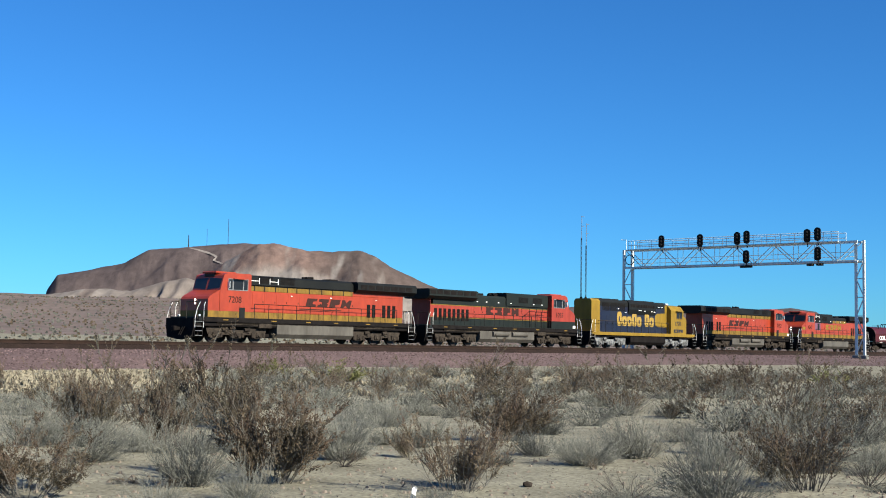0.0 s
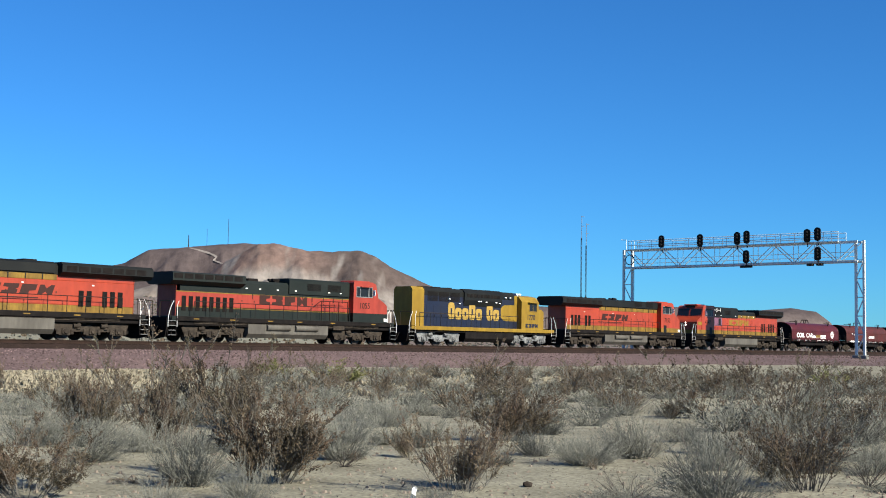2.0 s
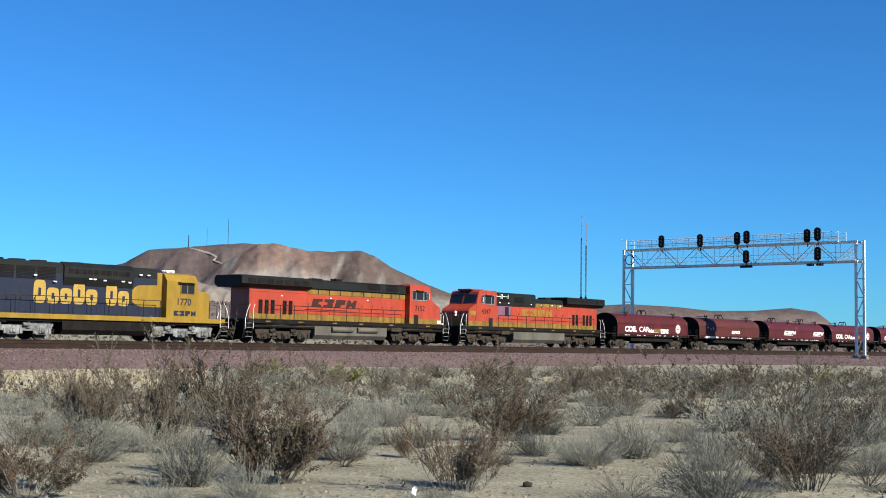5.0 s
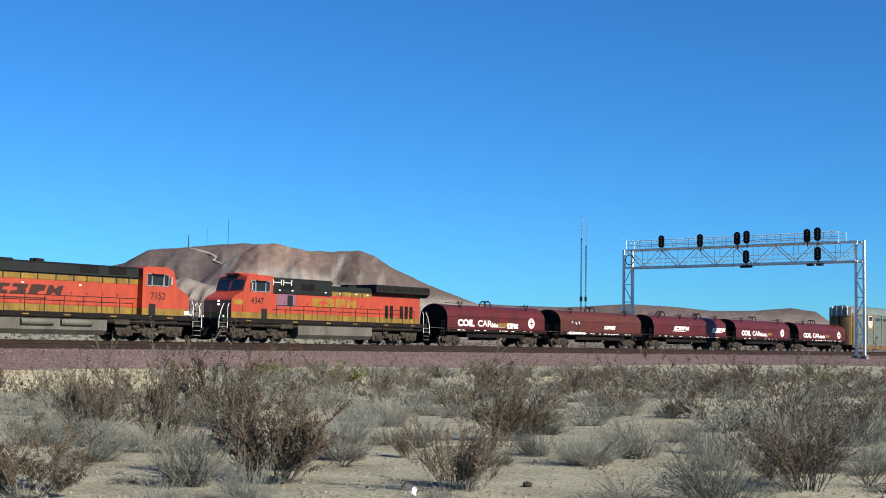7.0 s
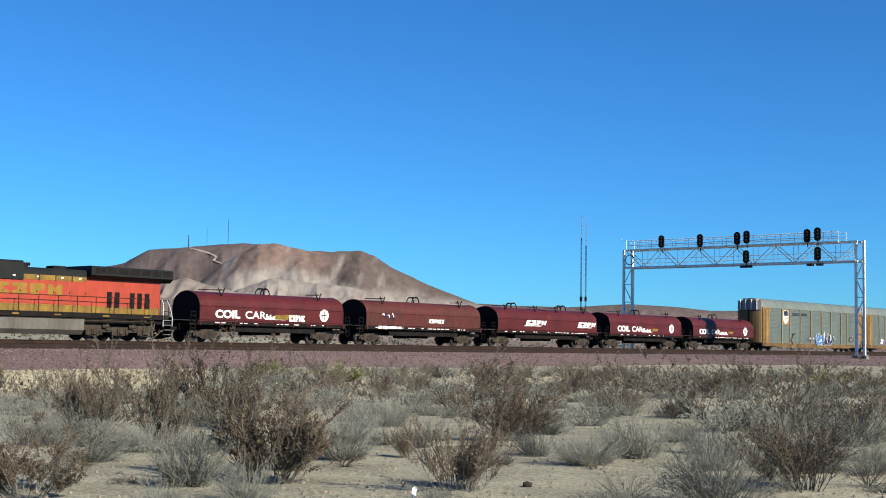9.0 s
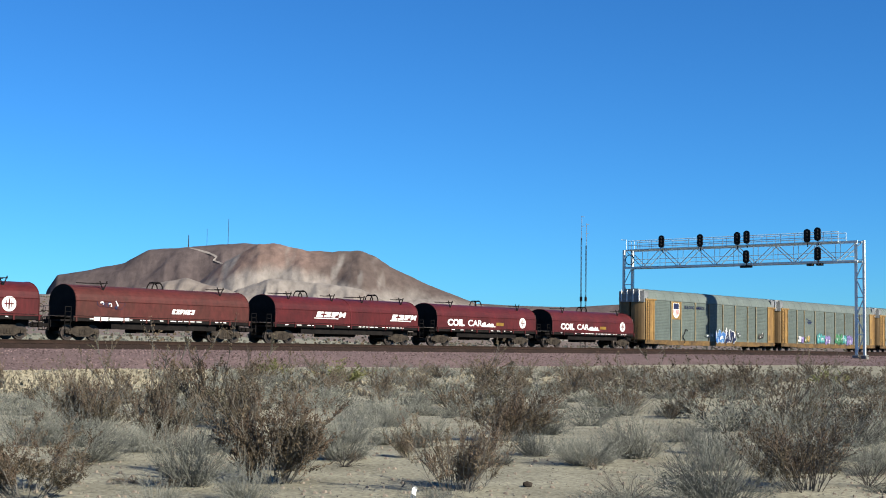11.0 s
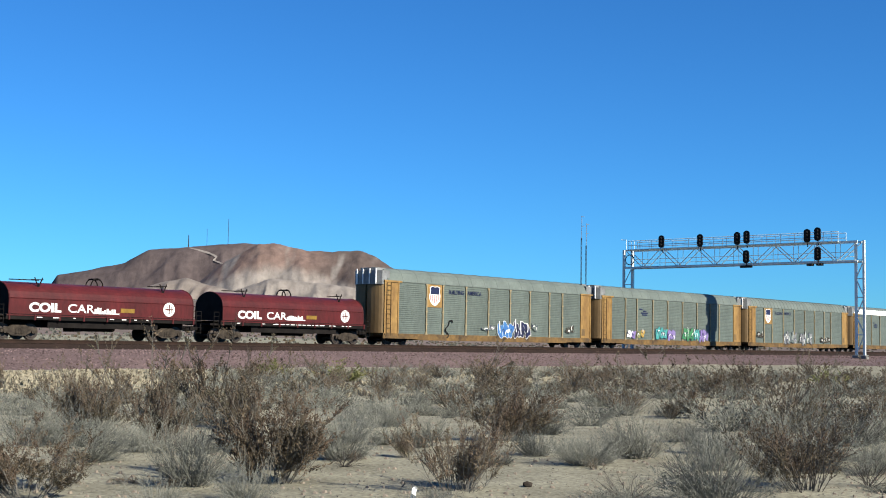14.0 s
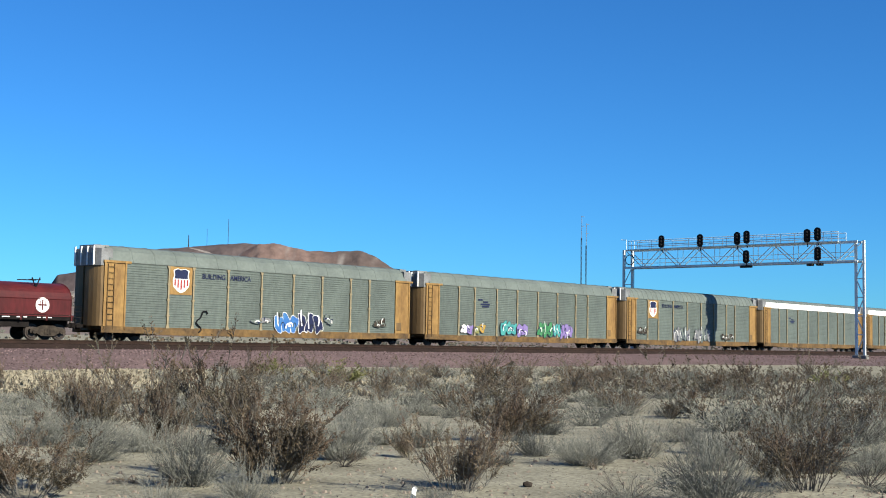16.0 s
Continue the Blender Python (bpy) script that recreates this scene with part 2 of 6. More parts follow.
def bm_cyl(bm, p0, p1, r0, r1=None, seg=10):
    p0, p1 = Vector(p0), Vector(p1)
    ax = p1 - p0
    m = Matrix.Translation((p0 + p1) / 2) @ ax.to_track_quat('Z', 'Y').to_matrix().to_4x4()
    return bmesh.ops.create_cone(bm, cap_ends=True, segments=seg, radius1=r0, radius2=r0 if r1 is None else r1, depth=ax.length, matrix=m)


def bm_prism(bm, pts, axis, a0, a1):
    """Extrude an outline: pts are (u, v); axis 'x' puts them in y, z, axis 'y' in x, z, axis 'z' in x, y."""
    def place(u, v, a):
        return {'x': (a, u, v), 'y': (u, a, v), 'z': (u, v, a)}[axis]
    A = [bm.verts.new(place(u, v, a0)) for u, v in pts]
    B = [bm.verts.new(place(u, v, a1)) for u, v in pts]
    n = len(pts)
    for i in range(n):
        bm.faces.new((A[i], A[(i + 1) % n], B[(i + 1) % n], B[i]))
    bm.faces.new(A[::-1])
    bm.faces.new(B)


def mesh_of(name, bm, material, smooth=False):
    bmesh.ops.recalc_face_normals(bm, faces=bm.faces)
    me = bpy.data.meshes.new(name)
    bm.to_mesh(me)
    bm.free()
    for mm in (material if isinstance(material, (list, tuple)) else [material]):
        me.materials.append(mm)
    if smooth:
        for p in me.polygons:
            p.use_smooth = True
    return me


def part(name, bm, material, parent=None, label="", m=None, smooth=False):
    ob = new(name, mesh_of(name, bm, material, smooth))
    ob.parent = parent
    if m is not None:
        ob.matrix_basis = m
    return tagged(ob, label)


def thing(name, label, category, group="", m=None):
    ob = tagged(new(name), label, category, group)
    ob.empty_display_size = 0.2
    if m is not None:
        ob.matrix_basis = m
    return ob

# ---- ground ----
def smooth(a, b, v):
    k = min(1.0, max(0.0, (v - a) / (b - a)))
    return k * k * (3 - 2 * k)


def ground_z(x, y):
    s, lat = lateral(x, y)
    z = 0.10 * noise.noise(Vector((x * 0.11, y * 0.11, 3.1))) + 0.05 * noise.noise(Vector((x * 0.45, y * 0.45, 7.7)))
    z *= smooth(3, 10, math.hypot(x, y))
    if lat < -8:
        d = math.hypot(x, y)
        side = x / max(y, 50.0)
        rise = 0.030 - 0.027 * smooth(-0.16, 0.02, side)
        z += rise * d * smooth(105, 950, d) - 0.25 * smooth(-8, -14, lat) + 0.004 * d * noise.noise(Vector((x * 0.008, y * 0.008, 1.0))) * smooth(200, 600, d)
    else:
        z += 0.45 * smooth(25, 70, s) * smooth(45, 14, lat)
    return z


def graded(lo, hi, near, fine, grow):
    """Steps that widen with the distance from the place."""
    out, v, st = [near], near, fine
    while v < hi:
        v += st
        st *= grow
        out.append(min(v, hi))
    v, st = near, fine
    while v > lo:
        v -= st
        st *= grow
        out.insert(0, max(v, lo))
    return out


xs, ys = graded(-3500, 3500, 0.0, 0.45, 1.035), graded(-900, 4600, 16.0, 0.45, 1.03)
verts = [(x, y, ground_z(x, y)) for y in ys for x in xs]
nx = len(xs)
faces = [(j * nx + i, j * nx + i + 1, (j + 1) * nx + i + 1, (j + 1) * nx + i) for j in range(len(ys) - 1) for i in range(nx - 1)]
me = bpy.data.meshes.new("ground")
me.from_pydata(verts, [], faces)
for p in me.polygons:
    p.use_smooth = True
me.materials.append(SAND)
me.materials.append(FANSAND)
for p in me.polygons:
    if lateral(p.center.x, p.center.y)[1] < -14 and p.center.length > 380 + 130 * noise.noise(p.center * 0.008):
        p.material_index = 1
tagged(new("ground", me), "pale sandy desert ground with gravel", "ground", kind="structure")


# ---- hills ----
def hill(name, label, material, dist, depth, crest, lean=0.55, rough=0.10, seed=0.0, gully=0.02, road=()):
    """A rise whose crest runs across at dist; crest: (bearing as x/y, height in metres) pairs."""
    bs, hs = [c[0] for c in crest], [c[1] for c in crest]
    nu, nw = 250, 60
    vs = []
    for j in range(nw):
        w = j / (nw - 1)
        f = smooth(0, 1, w / lean) ** 0.9 if w < lean else 1 - smooth(0, 1, (w - lean) / (1 - lean))
        for i in range(nu):
            b = bs[0] + (bs[-1] - bs[0]) * i / (nu - 1)
            h = float(np.interp(b, bs, hs))
            y = dist + (w - lean) * depth
            x = b * dist + (b * depth * (w - lean))
            g = abs(noise.noise(Vector((x * gully + .15 * noise.noise(Vector((x * .01, y * .02, seed))), y * gully * 0.18, seed)))) * (1 - abs(2 * f - 1) ** 2)
            r = noise.fractal(Vector((x * 0.022, y * 0.022, seed + 5)), 0.8, 2.0, 5) * (0.25 + f * (1 - f) * 5)
            vs.append((x, y, -6 + (h + 6) * f - h * rough * 1.8 * g + h * rough * 0.35 * r))
    fs = [(j * nu + i, j * nu + i + 1, (j + 1) * nu + i + 1, (j + 1) * nu + i) for j in range(nw - 1) for i in range(nu - 1)]
    m = bpy.data.meshes.new(name)
    m.from_pydata(vs, [], fs)
    for p in m.polygons:
        p.use_smooth = True
    m.materials.append(material)
    if road:
        # a bulldozed track that climbs the face, laid on the slope
        tree = BVHTree.FromPolygons(vs, fs)
        edge = []
        for (b0, e0), (b1, e1) in zip(road, road[1:]):
            for i in range(6):
                b, e = b0 + (b1 - b0) * i / 6, e0 + (e1 - e0) * i / 6
                hit = tree.ray_cast(EYE, Vector((b, 1, e)).normalized())[0]
                if hit:
                    w = 2.0 + 2.6 * noise.noise(hit * 0.05)
                    edge.append((hit + Vector((-w, -1.2, -.5)), hit + Vector((w, .3, .9))))
        bm = bmesh.new()
        rows = [[bm.verts.new(p) for p in pair] for pair in edge]
        for p, q in zip(rows, rows[1:]):
            bm.faces.new((p[0], p[1], q[1], q[0]))
        tagged(part("dirt_track", bm, ROADDIRT), "pale dirt track climbing the dark mesa", "track", kind="structure")
    return tagged(new(name, m), label, "hill", kind="structure")


hill("hill", "dark brown flat-topped lava mesa", HILL_DARK, 1900, 500,
     [(-0.325, 0), (-0.317, 70), (-0.309, 93), (-0.28, 103), (-0.256, 114), (-0.236, 134), (-0.20, 141), (-0.16, 147), (-0.12, 140), (-0.05, 80), (0.0, 10)], seed=2.0, rough=0.12, road=((-.2045, .0722), (-.197, .0705), (-.186, .0675), (-.1815, .0650), (-.1835, .0625), (-.178, .0600), (-.172, .0575)))
hill("hill", "rounded pinkish brown hill with pale gullies", HILL_PINK, 1650, 520,
     [(-0.26, 0), (-0.205, 62), (-0.175, 102), (-0.148, 128), (-0.137, 128), (-0.108, 119), (-0.09, 119), (-0.068, 120), (-0.055, 114), (-0.042, 100), (-0.013, 78), (0.015, 60), (0.05, 42), (0.10, 12), (0.15, 0)], seed=9.0, rough=0.2, gully=0.012)
hill("foothill", "pale tan eroded foothills below the mesa", HILL_PALE, 1250, 260,
     [(-0.36, 30), (-0.32, 42), (-0.29, 48), (-0.268, 49), (-0.25, 47), (-0.222, 57), (-0.205, 62), (-0.185, 54), (-0.16, 45), (-0.10, 42), (-0.06, 38), (-0.02, 18), (0.02, 5)], seed=14.0, rough=0.30, gully=0.07)
hill("foothill", "pale grey rounded mound in front of the hill", HILL_PALE, 1430, 260,
     [(-0.20, 20), (-0.165, 58), (-0.137, 71), (-0.10, 67), (-0.065, 60), (-0.046, 49), (-0.025, 34), (0.01, 20), (0.04, 5)], seed=33.0, rough=0.26, gully=0.05)
hill("ridge", "low dark brown ridge on the horizon", HILL_DARK, 2300, 420,
     [(-0.03, 40), (0.03, 74), (0.05, 72), (0.10, 70), (0.15, 78), (0.19, 74), (0.215, 68), (0.25, 70), (0.28, 76), (0.30, 70), (0.312, 50), (0.318, 10), (0.325, 0)], seed=21.0, rough=0.07)

for bearing, base, top, thick in ((-0.2046, 136, 158.5, .9), (-0.1899, 138, 168, .28), (-0.1729, 141, 184, .45)):
    bm = bmesh.new()
    p = Vector((bearing * 1900, 1900, base - 4))
    bm_cyl(bm, p, p + Vector((0, 0, top - base + 4)), thick, thick * .7, 5)
    tagged(part("antenna_mast", bm, GRIME), "thin dark antenna mast on the mesa", "mast", "antenna masts")


# ---- embankment and the two tracks ----
def section(s):
    """Outline of the near side of the ballast at s: (lat, z above the rail)."""
    k = smooth(38, 60, s)
    return [(-9.5, -1.75), (-5.2, -0.40), (6.2, -0.46), (8.2 + 9.6 * k, -0.80 + 0.22 * k), (10.6 + 12.5 * k, -1.46 + 0.35 * k), (14 + 14 * k, -2.2)]


bm = bmesh.new()
rows = []
for s in [-400, -200, -120] + [v for v in range(-80, 160, 4)] + [180, 240, 400, 800, 1600]:
    row = []
    for i, (lat, z) in enumerate(section(s)):
        j = 0.05 * noise.noise(Vector((s * 0.2, lat, 0.5)))
        row.append(bm.verts.new((s, -lat + j * 3, z + j * (1 if i not in (1, 2) else 0))))
    rows.append(row)
for a, b in zip(rows, rows[1:]):
    for i in range(len(a) - 1):
        bm.faces.new((a[i], a[i + 1], b[i + 1], b[i]))
tagged(part("embankment", bm, BALLAST, m=TRACK_M), "mauve-grey crushed stone ballast embankment under the rails", "embankment", kind="structure")

for lat in (0.755, -0.755, 5.055, 3.545):
    bm = bmesh.new()
    prof = [(-.075, -.18), (.075, -.18), (.075, -.165), (.012, -.145), (.012, -.04), (.036, -.03), (.036, 0), (-.036, 0), (-.036, -.03), (-.012, -.04), (-.012, -.145), (-.075, -.165)]
    bm_prism(bm, [(-lat + y, z) for y, z in prof], 'x', -400, 1600)
    tagged(part("rail", bm, STEEL_RUST, m=TRACK_M), "rusty brown steel running rail", "rail", kind="structure")
for lat in (0.0, 4.3):
    bm = bmesh.new()
    rnd = random.Random(4)
    tv, tf = [], []
    for i in range(560):
        s = -90 + i * 0.55
        j = rnd.uniform(-.04, .04)
        b0 = len(tv)
        tv += [(s + dx, -lat + j + dy, dz) for dz in (-.42, -.185) for dx, dy in ((-.115, -1.3), (.115, -1.3), (.115, 1.3), (-.115, 1.3))]
        tf += [tuple(b0 + q for q in f) for f in ((0, 1, 5, 4), (1, 2, 6, 5), (2, 3, 7, 6), (3, 0, 4, 7), (4, 5, 6, 7))]
    bm.free()
    m = bpy.data.meshes.new("ties")
    m.from_pydata(tv, [], tf)
    m.materials.append(TIE)
    ob = new("ties", m)
    ob.matrix_basis = TRACK_M
    tagged(ob, "dark weathered wooden railway ties in ballast", "ties", kind="stuff")

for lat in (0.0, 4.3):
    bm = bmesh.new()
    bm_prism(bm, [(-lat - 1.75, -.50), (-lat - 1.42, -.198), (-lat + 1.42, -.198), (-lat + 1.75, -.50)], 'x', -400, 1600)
    tagged(part("track_bed", bm, DARK_BED, m=TRACK_M), "dark brown ballast between the ties", "track bed", kind="structure")

# ---- signal gantry ----
GS, GN, GF = 68.4, 17.46, -9.1  # along the line; the near and far tower's lateral places
gantry = thing("signal_gantry", "galvanised steel signal bridge spanning the railway tracks", "signal gantry", m=TRACK_M)
TB, TT = 8.85, 10.80  # truss bottom and top above the rails


def bar(bm, p0, p1, r):
    bm_cyl(bm, p0, p1, r, r, 6)


def tower(lat, z0, top, half):
    t = thing("tower", "", "")
    t.parent = gantry
    for dl in (-half, half):
        bm = bmesh.new()
        bm_box(bm, GS - .12, GS + .12, -lat + dl - .11, -lat + dl + .11, z0, top)
        part("leg", bm, GALV, t)
        bm = bmesh.new()
        bm_box(bm, GS - .35, GS + .35, -lat + dl - .30, -lat + dl + .30, z0 - .75, z0, bev=.03)
        part("footing", bm, CONCRETE, t, "pale concrete footing block")
    n = 5
    for i in range(n):
        a, b = z0 + (TB - z0) * i / n + .15, z0 + (TB - z0) * (i + 1) / n + .15
        k = 1 if i % 2 else -1
        bm = bmesh.new()
        bar(bm, (GS, -lat - half * k, a), (GS, -lat + half * k, b), .06)
        part("brace", bm, GALV, t)
        bm = bmesh.new()
        bar(bm, (GS, -lat - half, b), (GS, -lat + half, b), .05)
        part("strut", bm, GALV, t)


tower(GN, -.25, TT + .12, .40)
tower(GF, -.9, TT + .12, .55)
for ds in (-.55, .55):
    for z in (TB, TT):
        bm = bmesh.new()
        bm_box(bm, GS + ds - .08, GS + ds + .08, -GN, -GF, z - .085, z + .085)
        part("chord", bm, GALV, gantry)
    n = 12
    for i in range(n):
        y0, y1 = -GN + (GN - GF) * i / n, -GN + (GN - GF) * (i + 1) / n
        bm = bmesh.new()
        up = i % 2
        bar(bm, (GS + ds, y0, TB if up else TT), (GS + ds, y1, TT if up else TB), .05)
        bar(bm, (GS + ds, y1, TB), (GS + ds, y1, TT), .035)
        part("brace", bm, GALV, gantry)
bm = bmesh.new()
bm_box(bm, GS - .5, GS + .5, -GN + .3, -GF - .3, TB + .1, TB + .15)
for i in range(26):
    y = -GN + .6 + i
    bar(bm, (GS - .55, y, TB), (GS + .55, y, TB), .03)
part("walkway", bm, GALV, gantry, "galvanised grating walkway in the truss")
# hand rails above the truss, along both edges
for ds in (-.95, .95):
    bm = bmesh.new()
    for z in (TT + .05, TT + .5, TT + 1.0):
        bar(bm, (GS + ds, -GN + 1.8, z), (GS + ds, -GF - .6, z), .038)
    part("handrail", bm, GALV, gantry)
    bm = bmesh.new()
    bm_box(bm, GS + ds - .05, GS + ds * .5, -GN + 1.8, -GF - .6, TT - .02, TT + .03)
    part("walkway", bm, GALV, gantry)
    for i in range(17):
        bm = bmesh.new()
        y = -GN + 1.8 + (GN - GF - 2.4) * i / 16
        bar(bm, (GS + ds, y, TT), (GS + ds, y, TT + 1.0), .034)
        part("post", bm, GALV, gantry)
for z in (TB + .55, TB + 1.0):
    bm = bmesh.new()
    bar(bm, (GS + .6, -GN + .6, z), (GS + .6, -GF - .6, z), .032)
    part("handrail", bm, GALV, gantry)


def signal_head(lat, z):
    """Tall black backplate with three hooded lamps; it faces down the line."""
    bm = bmesh.new()
    pts = [(.34 * math.cos(a) - lat, z + .38 * (1 if math.sin(a) >= 0 else -1) + .30 * math.sin(a)) for a in [2 * math.pi * (i + .5) / 16 for i in range(16)]]
    bm_prism(bm, pts, 'x', GS - 1.12, GS - 1.0)
    bm_box(bm, GS - 1.0, GS - .78, -lat - .16, -lat + .16, z - .5, z + .5, bev=.03)
    bar(bm, (GS - .9, -lat, z - 1.1), (GS - .9, -lat, z - .4), .06)
    h = part("signal_head", bm, SIGNALBLACK, gantry, "black three-lamp railway signal head")
    for k in (-.34, 0, .34):
        bm = bmesh.new()
        bm_cyl(bm, (GS - 1.40, -lat, z + k), (GS - 1.12, -lat, z + k), .13, .13, 10)
        part("visor", bm, SIGNALBLACK, h)


for lat, z in ((-4.2, 11.58), (.5, 11.52), (4.83, 11.55), (5.9, 11.65), (12.5, 11.5), (13.6, 11.62), (5.85, 9.62), (13.6, 9.66)):
    signal_head(lat, z)
for lat in (5.3, 5.9, 12.6, 13.6):
    bm = bmesh.new()
    bm_box(bm, GS - .8, GS - .3, -lat - .3, -lat + .3, TB - .33, TB - .1, bev=.03)
    part("junction_box", bm, GRIME, gantry, "small dark junction box")
bm = bmesh.new()
bar(bm, (GS - .4, -GF, TT), (GS - .4, -GF, TT + 1.2), .04)
bar(bm, (GS - .4, -GF, TT + 1.2), (GS - .4, -GF + .7, TT + 1.25), .035)
part("lamp_arm", bm, GALV, gantry)
# ladder and cable coil at the far tower
bm = bmesh.new()
for dl in (.75, 1.1):
    bar(bm, (GS - .5, -GF - dl, -.5), (GS - .5, -GF - dl, TT + 1.0), .03)
for i in range(36):
    bar(bm, (GS - .5, -GF - 1.1, -.3 + i * .32), (GS - .5, -GF - .75, -.3 + i * .32), .016)
part("ladder", bm, GALV, gantry)
bm = bmesh.new()
for i in range(20):
    a0, a1 = 2 * math.pi * i / 20, 2 * math.pi * (i + 1) / 20
    bar(bm, (GS - .6, -GF - .6 + .55 * math.cos(a0), TB + .9 + .55 * math.sin(a0)), (GS - .6, -GF - .6 + .55 * math.cos(a1), TB + .9 + .55 * math.sin(a1)), .05)
part("cable_loop", bm, IRON_AND_SHADE, gantry, "dark loop of signal cable")

# ---- two slim radio masts behind the line ----
for s, lat, top in ((69.25, -16.0, 13.6), (70.2, -16.0, 12.8)):
    mast = thing("radio_mast", "slim dark steel radio mast with a small antenna", "mast", "radio masts", m=TRACK_M)
    y = -lat
    zg = -2.0
    bm = bmesh.new()
    for a in range(3):
        ang = 2 * math.pi * a / 3
        bar(bm, (s + .07 * math.cos(ang), y + .07 * math.sin(ang), zg), (s + .07 * math.cos(ang), y + .07 * math.sin(ang), top - 1.0), .024)
    for i in range(26):
        bar(bm, (s - .06, y, zg + .6 * i), (s + .07, y + .03, zg + .6 * i + .5), .014)
    part("lattice", bm, GRIME, mast)
    bm = bmesh.new()
    bar(bm, (s, y, top - 1.4), (s, y, top + 1.6), .03)
    for z in (top + .4, top + 1.5):
        bar(bm, (s - .1, y, z), (s + .5, y, z), .025)
    part("antenna", bm, CONCRETE, mast)
    bm = bmesh.new()
    bm_box(bm, s - .12, s + .12, y - .12, y + .12, 5.3, 5.8, bev=.03)
    part("equipment_box", bm, GRIME, mast)

# ---- the train ----
SPEED, EASE = 12.307, 0.0011
MOVERS, WHEELS = [], []  # (thing, place along the line); (wheelset, place in the car, radius)


def wheelset_mesh(r):
    bm = bmesh.new()
    for k in (-1, 1):
        bm_cyl(bm, (0, k * .70, 0), (0, k * .83, 0), r, r, 24)
        bm_cyl(bm, (0, k * .68, 0), (0, k * .70, 0), r + .03, r + .03, 24)
        bm_cyl(bm, (0, k * .83, 0), (0, k * .86, 0), r * .80, r * .72, 24)
        bm_cyl(bm, (0, k * .86, 0), (0, k * .95, 0), .12, .12, 10)
        for i in range(3):
            a = 2 * math.pi * i / 3
            bm_cyl(bm, (.045 * math.cos(a), k * .95, .045 * math.sin(a)), (.045 * math.cos(a), k * .97, .045 * math.sin(a)), .025, .025, 6)
    bm_cyl(bm, (0, -.7, 0), (0, .7, 0), .10, .10, 10)
    return mesh_of("wheelset", bm, WHEELSTEEL)


WHEEL_BIG, WHEEL_MID, WHEEL_SMALL = wheelset_mesh(.53), wheelset_mesh(.457), wheelset_mesh(.42)


def wheelset(car, x, r):
    ob = new("wheelset", WHEEL_BIG if r > .5 else WHEEL_MID if r > .44 else WHEEL_SMALL)
    ob.parent = car
    ob.matrix_basis = pose(x, 0, r)
    WHEELS.append((ob, x, r))
    return ob


def truck3(car, cx, material, kind="ge"):
    """Three-axle locomotive truck: two side frames with pedestals, springs and brake cylinders."""
    for k in (-1, 1):
        bm = bmesh.new()
        y0, y1 = k * .98, k * 1.14
        top = [(-2.6, .92), (-2.3, 1.08), (-1.2, .98), (-.8, .84), (.8, .84), (1.2, .98), (2.3, 1.08), (2.6, .92)]
        low = [(2.45, .55), (2.2, .30), (1.5, .30), (1.3, .52), (.5, .52), (.35, .30), (-.35, .30), (-.5, .52), (-1.3, .52), (-1.5, .30), (-2.2, .30), (-2.45, .55)]
        bm_prism(bm, [(cx + a, b) for a, b in top + low], 'y', y0, y1)
        for dx in (-1.85, 0, 1.85):
            bm_box(bm, cx + dx - .20, cx + dx + .20, k * 1.10, k * 1.24, .36, .72, bev=.04)
            bm_cyl(bm, (cx + dx, k * 1.2, .53), (cx + dx, k * 1.30, .53), .14, .11, 10)
        for dx in (-.95, .95):
            bm_cyl(bm, (cx + dx, k * 1.12, .66), (cx + dx, k * 1.12, 1.04), .15, .15, 10)
            bm_cyl(bm, (cx + dx - .38, k * 1.2, .86), (cx + dx + .10, k * 1.2, .86), .12, .12, 10)
        for dx in (-2.35, -1.35, -.5, .5, 1.35, 2.35):
            bm_box(bm, cx + dx - .09, cx + dx + .09, k * 1.13, k * 1.21, .34, .66, bev=.02)
        for dx in (-1.4, .45):
            bm_cyl(bm, (cx + dx, k * 1.17, 1.12), (cx + dx + .95, k * 1.17, 1.02), .035, .035, 6)
        part("truck_frame", bm, material, car)
    bm = bmesh.new()
    bm_box(bm, cx - 2.3, cx + 2.3, -.85, .85, .55, 1.15)
    part("truck_bolster", bm, IRON_AND_SHADE, car)
    for dx in (-1.85, 0, 1.85):
        wheelset(car, cx + dx, .53)


def truck2(car, cx, r, material=None):
    material = material or GRIME
    for k in (-1, 1):
        bm = bmesh.new()
        pts = [(-1.15, .40), (-1.15, .62), (-.75, .68), (-.4, .84), (.4, .84), (.75, .68), (1.15, .62), (1.15, .40), (.75, .40), (.42, .22), (-.42, .22), (-.75, .40)]
        bm_prism(bm, [(cx + a, b) for a, b in pts], 'y', k * .94, k * 1.08)
        for dx in (-.18, 0.0, .18):
            bm_cyl(bm, (cx + dx, k * 1.06, .34), (cx + dx, k * 1.06, .62), .075, .075, 8)
        for dx in (-.89, .89):
            bm_cyl(bm, (cx + dx, k * 1.06, r), (cx + dx, k * 1.15, r), .13, .11, 10)
        part("side_frame", bm, material, car)
    bm = bmesh.new()
    bm_box(bm, cx - .22, cx + .22, -1.0, 1.0, .45, .85)
    part("truck_bolster", bm, IRON_AND_SHADE, car)
    for dx in (-.89, .89):
        wheelset(car, cx + dx, r)


def coupler(car, x, d):
    bm = bmesh.new()
    bm_box(bm, x, x + d * .75, -.10, .10, .78, .98)
    bm_box(bm, x - d * .02, x + d * .28, -.20, .20, .72, 1.04, bev=.05)
    part("coupler", bm, IRON_AND_SHADE, car)


